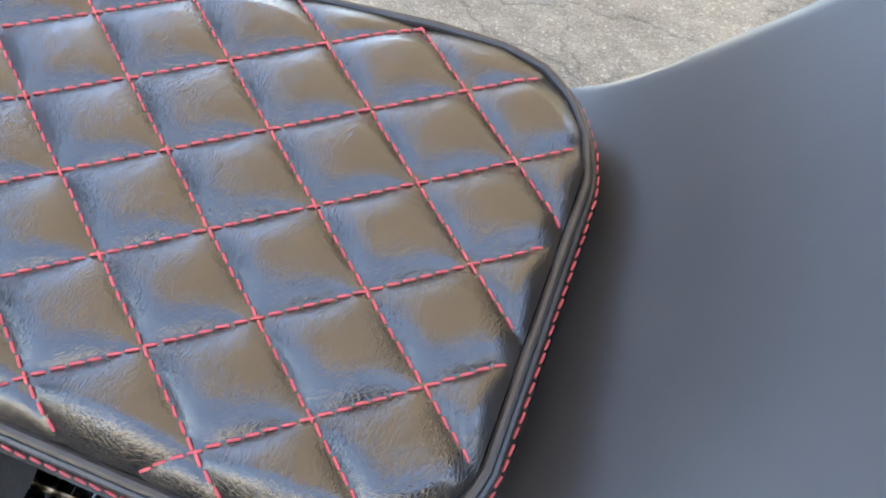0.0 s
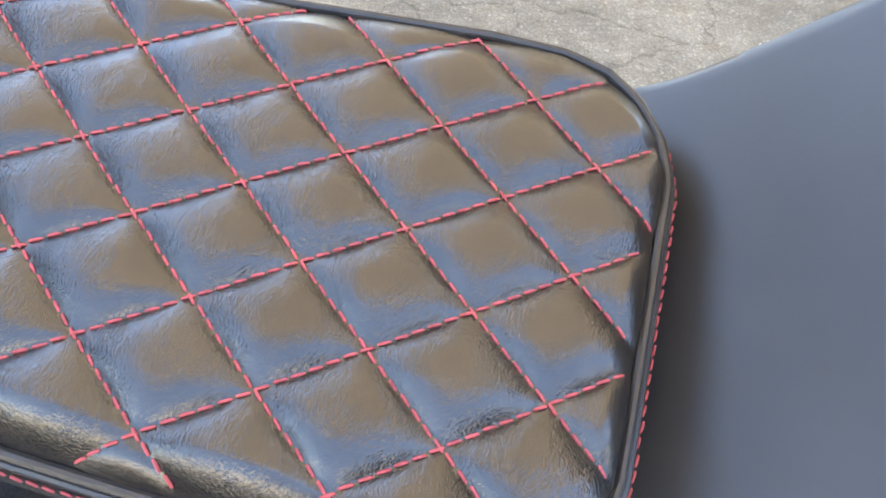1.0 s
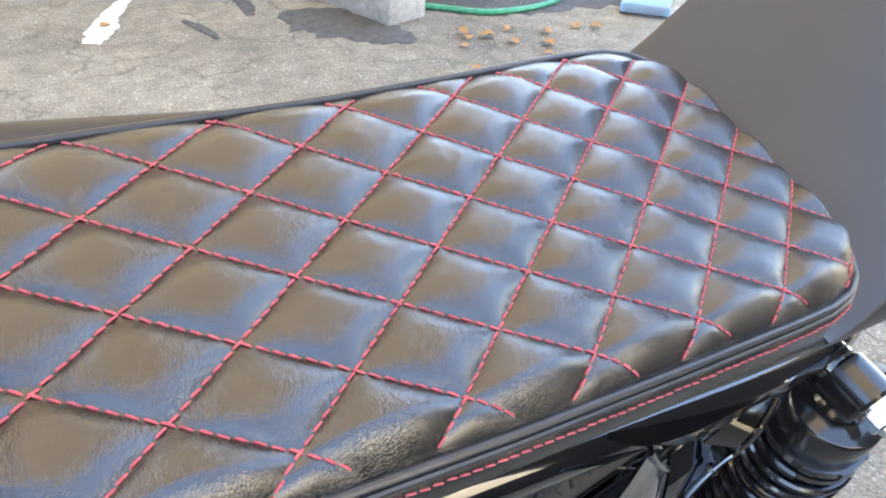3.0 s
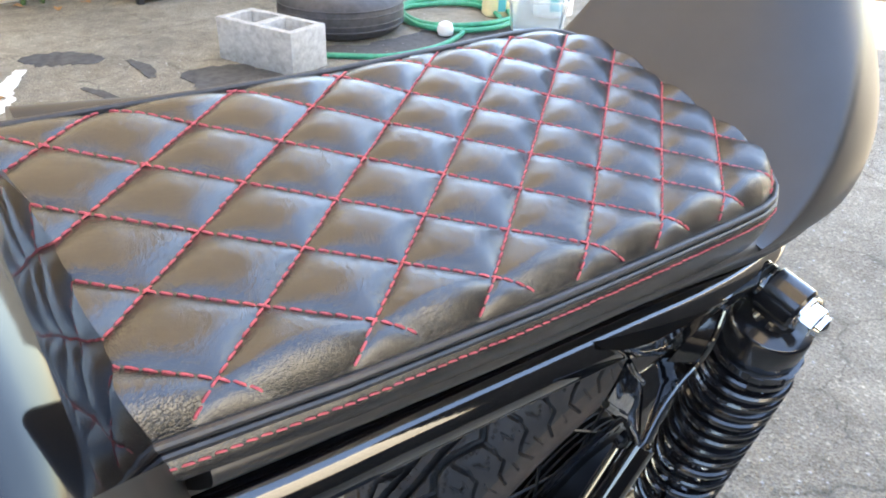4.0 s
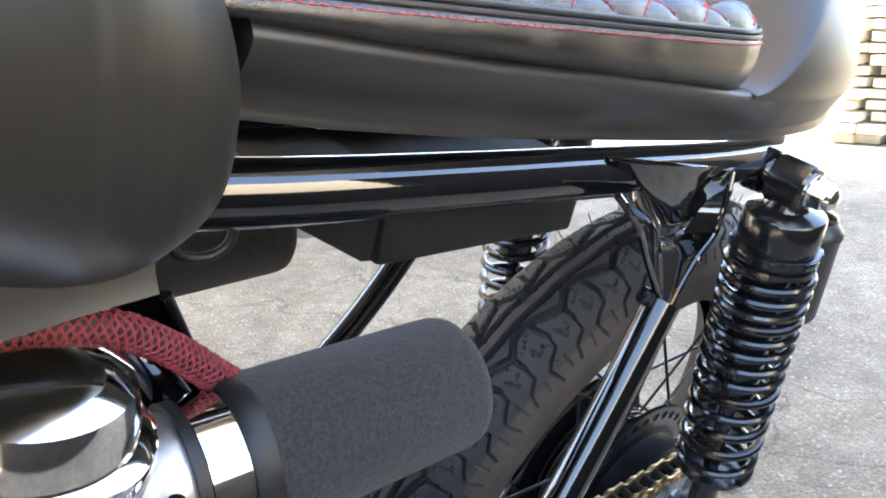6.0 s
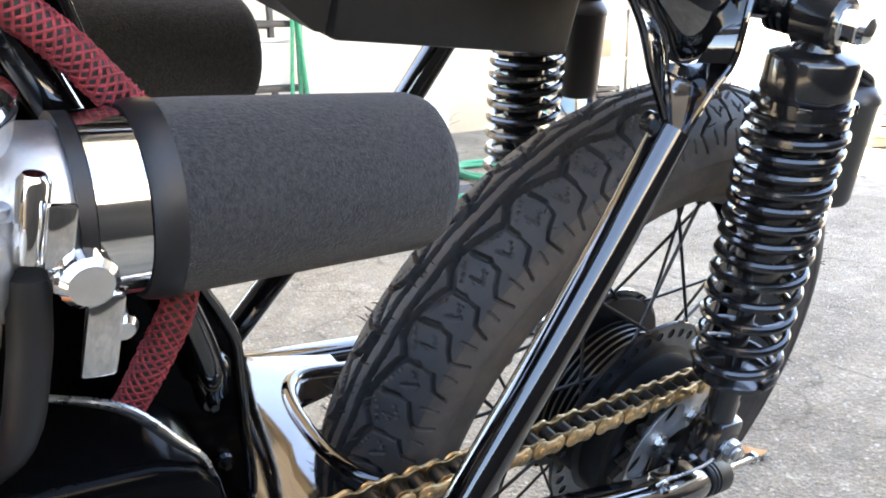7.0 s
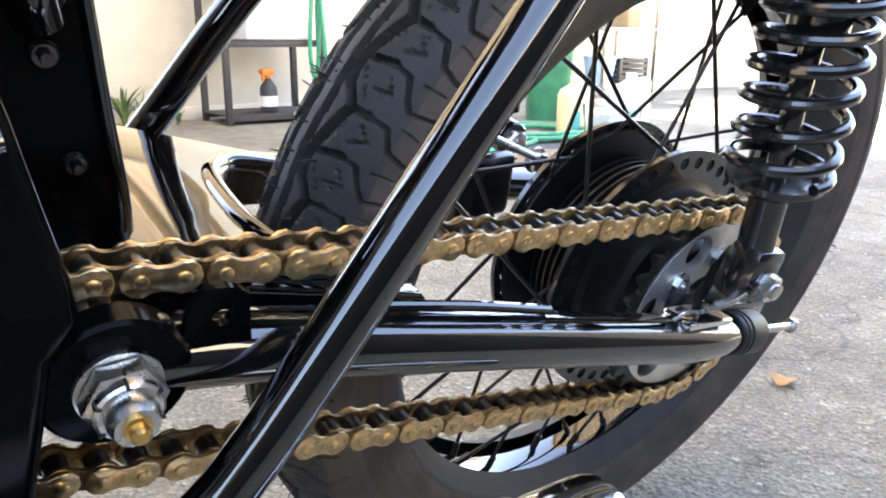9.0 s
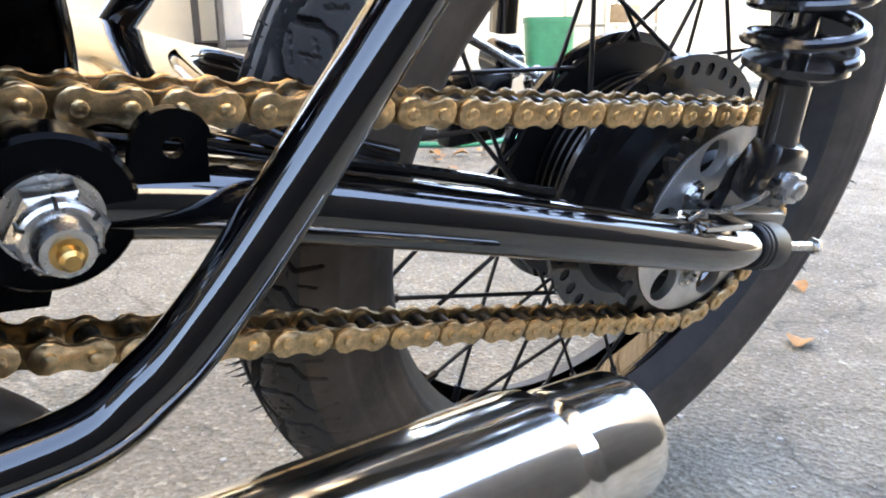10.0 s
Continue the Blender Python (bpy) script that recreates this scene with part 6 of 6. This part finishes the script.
def leaf_mesh(r, size):
    bm = bmesh.new()
    n = 7
    left, mid, right = [], [], []
    curl = r.uniform(0.2, 0.6)
    for i in range(n):
        t = i / (n - 1)
        w = size * 0.42 * math.sin(math.pi * (0.06 + 0.9 * t)) ** 0.8 * r.uniform(0.8, 1.15)
        z = size * 0.12 * math.sin(t * 3 + 0.4)
        x = size * (t - 0.5)
        left.append(bm.verts.new((x, -w, z + w * curl)))
        mid.append(bm.verts.new((x, 0, z)))
        right.append(bm.verts.new((x, w, z + w * curl * r.uniform(0.6, 1.3))))
    for i in range(n - 1):
        bm.faces.new((left[i], mid[i], mid[i + 1], left[i + 1]))
        bm.faces.new((mid[i], right[i], right[i + 1], mid[i + 1]))
    low = min(v.co.z for v in bm.verts)
    bmesh.ops.translate(bm, vec=(0, 0, -low + 0.001), verts=bm.verts)
    return bm


rng = random.Random(11)
LEAF_PLACES = [(0.486, 0.12, 0.042), (0.71, 0.24, 0.04), (1.27, 1.78, 0.06), (1.21, 1.85, 0.05), (1.32, 1.69, 0.05), (1.39, 1.80, 0.045), (1.14, 1.74, 0.04),
               (1.42, 1.62, 0.05), (1.36, 1.55, 0.04), (1.65, 1.72, 0.05), (1.72, 1.68, 0.045), (0.14, 2.44, 0.04), (0.75, 3.55, 0.05), (0.9, 3.6, 0.05), (1.05, 1.55, 0.04),
               (1.5, 1.72, 0.04), (1.20, 1.80, 0.045), (0.62, 3.7, 0.05)]
for x, y, s in LEAF_PLACES:
    ob = part("dry_leaf", leaf_mesh(rng, s), DRYLEAF)
    ob.matrix_world = pose(x, y, 0.004 if 1.0 < x < 2.2 else 0.0, 0, 0, rng.uniform(0, 360))
    tagged(ob, "curled dry brown leaf lying on the asphalt", "leaf", "fallen leaves")


def weed(seed, blades, height):
    r = random.Random(seed)
    ob = new("weed")
    for k in range(blades):
        a, lean, h = r.uniform(0, 6.28), r.uniform(0.15, 0.9), height * r.uniform(0.5, 1.0)
        w = r.uniform(0.006, 0.012)
        bm = bmesh.new()
        rows = []
        for i in range(6):
            t = i / 5
            out = lean * h * t * t
            c = Vector((math.cos(a) * (out + 0.01), math.sin(a) * (out + 0.01), h * t * (1 - 0.35 * lean * t)))
            side = Vector((-math.sin(a), math.cos(a), 0)) * w * (1 - t) ** 0.6 * (0.5 + 1.2 * t)
            rows.append((bm.verts.new(c - side), bm.verts.new(c + Vector((0, 0, -0.002))), bm.verts.new(c + side)))
        for p, q in zip(rows, rows[1:]):
            bm.faces.new((p[0], p[1], q[1], q[0]))
            bm.faces.new((p[1], p[2], q[2], q[1]))
        part("leaf_blade", bm, WEED, ob)
    return tagged(ob, "small tuft of green weeds at the foot of the wall", "weed", "weeds along the wall")


for n, (x, y, c, h) in enumerate(((0.66, 3.74, 26, 0.26), (0.74, 3.72, 18, 0.2), (0.5, 3.76, 14, 0.14), (0.95, 3.77, 10, 0.1), (2.3, 3.76, 18, 0.2), (2.9, 3.75, 20, 0.24))):
    weed(n, c, h).matrix_world = pose(x, y, 0)

# grit: small stones pressed in and lying loose on the asphalt near the motorcycle
STONE = material("pale_grit_stone", (0.42, 0.41, 0.38), rough=0.9, vary=0.3, scale=300)
rng = random.Random(21)
verts, faces = [], []
for k in range(5200):
    x, y = rng.uniform(-0.4, 2.6), rng.uniform(-0.9, 2.6)
    s = 0.0012 + 0.0035 * rng.random() ** 3
    base = len(verts)
    rot = rng.uniform(0, 6.28)
    ring = 5
    for level, (rad, z) in enumerate(((1.0, -0.2), (0.8, 0.55))):
        for j in range(ring):
            a = rot + 2 * math.pi * j / ring
            q = s * rad * rng.uniform(0.75, 1.2)
            verts.append((x + q * math.cos(a), y + q * math.sin(a), s * z))
    for j in range(ring):
        faces.append((base + j, base + (j + 1) % ring, base + ring + (j + 1) % ring, base + ring + j))
    faces.append(tuple(base + ring + j for j in range(ring)))
tagged(part("grit", mesh_from(verts, faces), STONE, smooth=False), "loose pale grit scattered on the asphalt", "grit", kind="stuff")
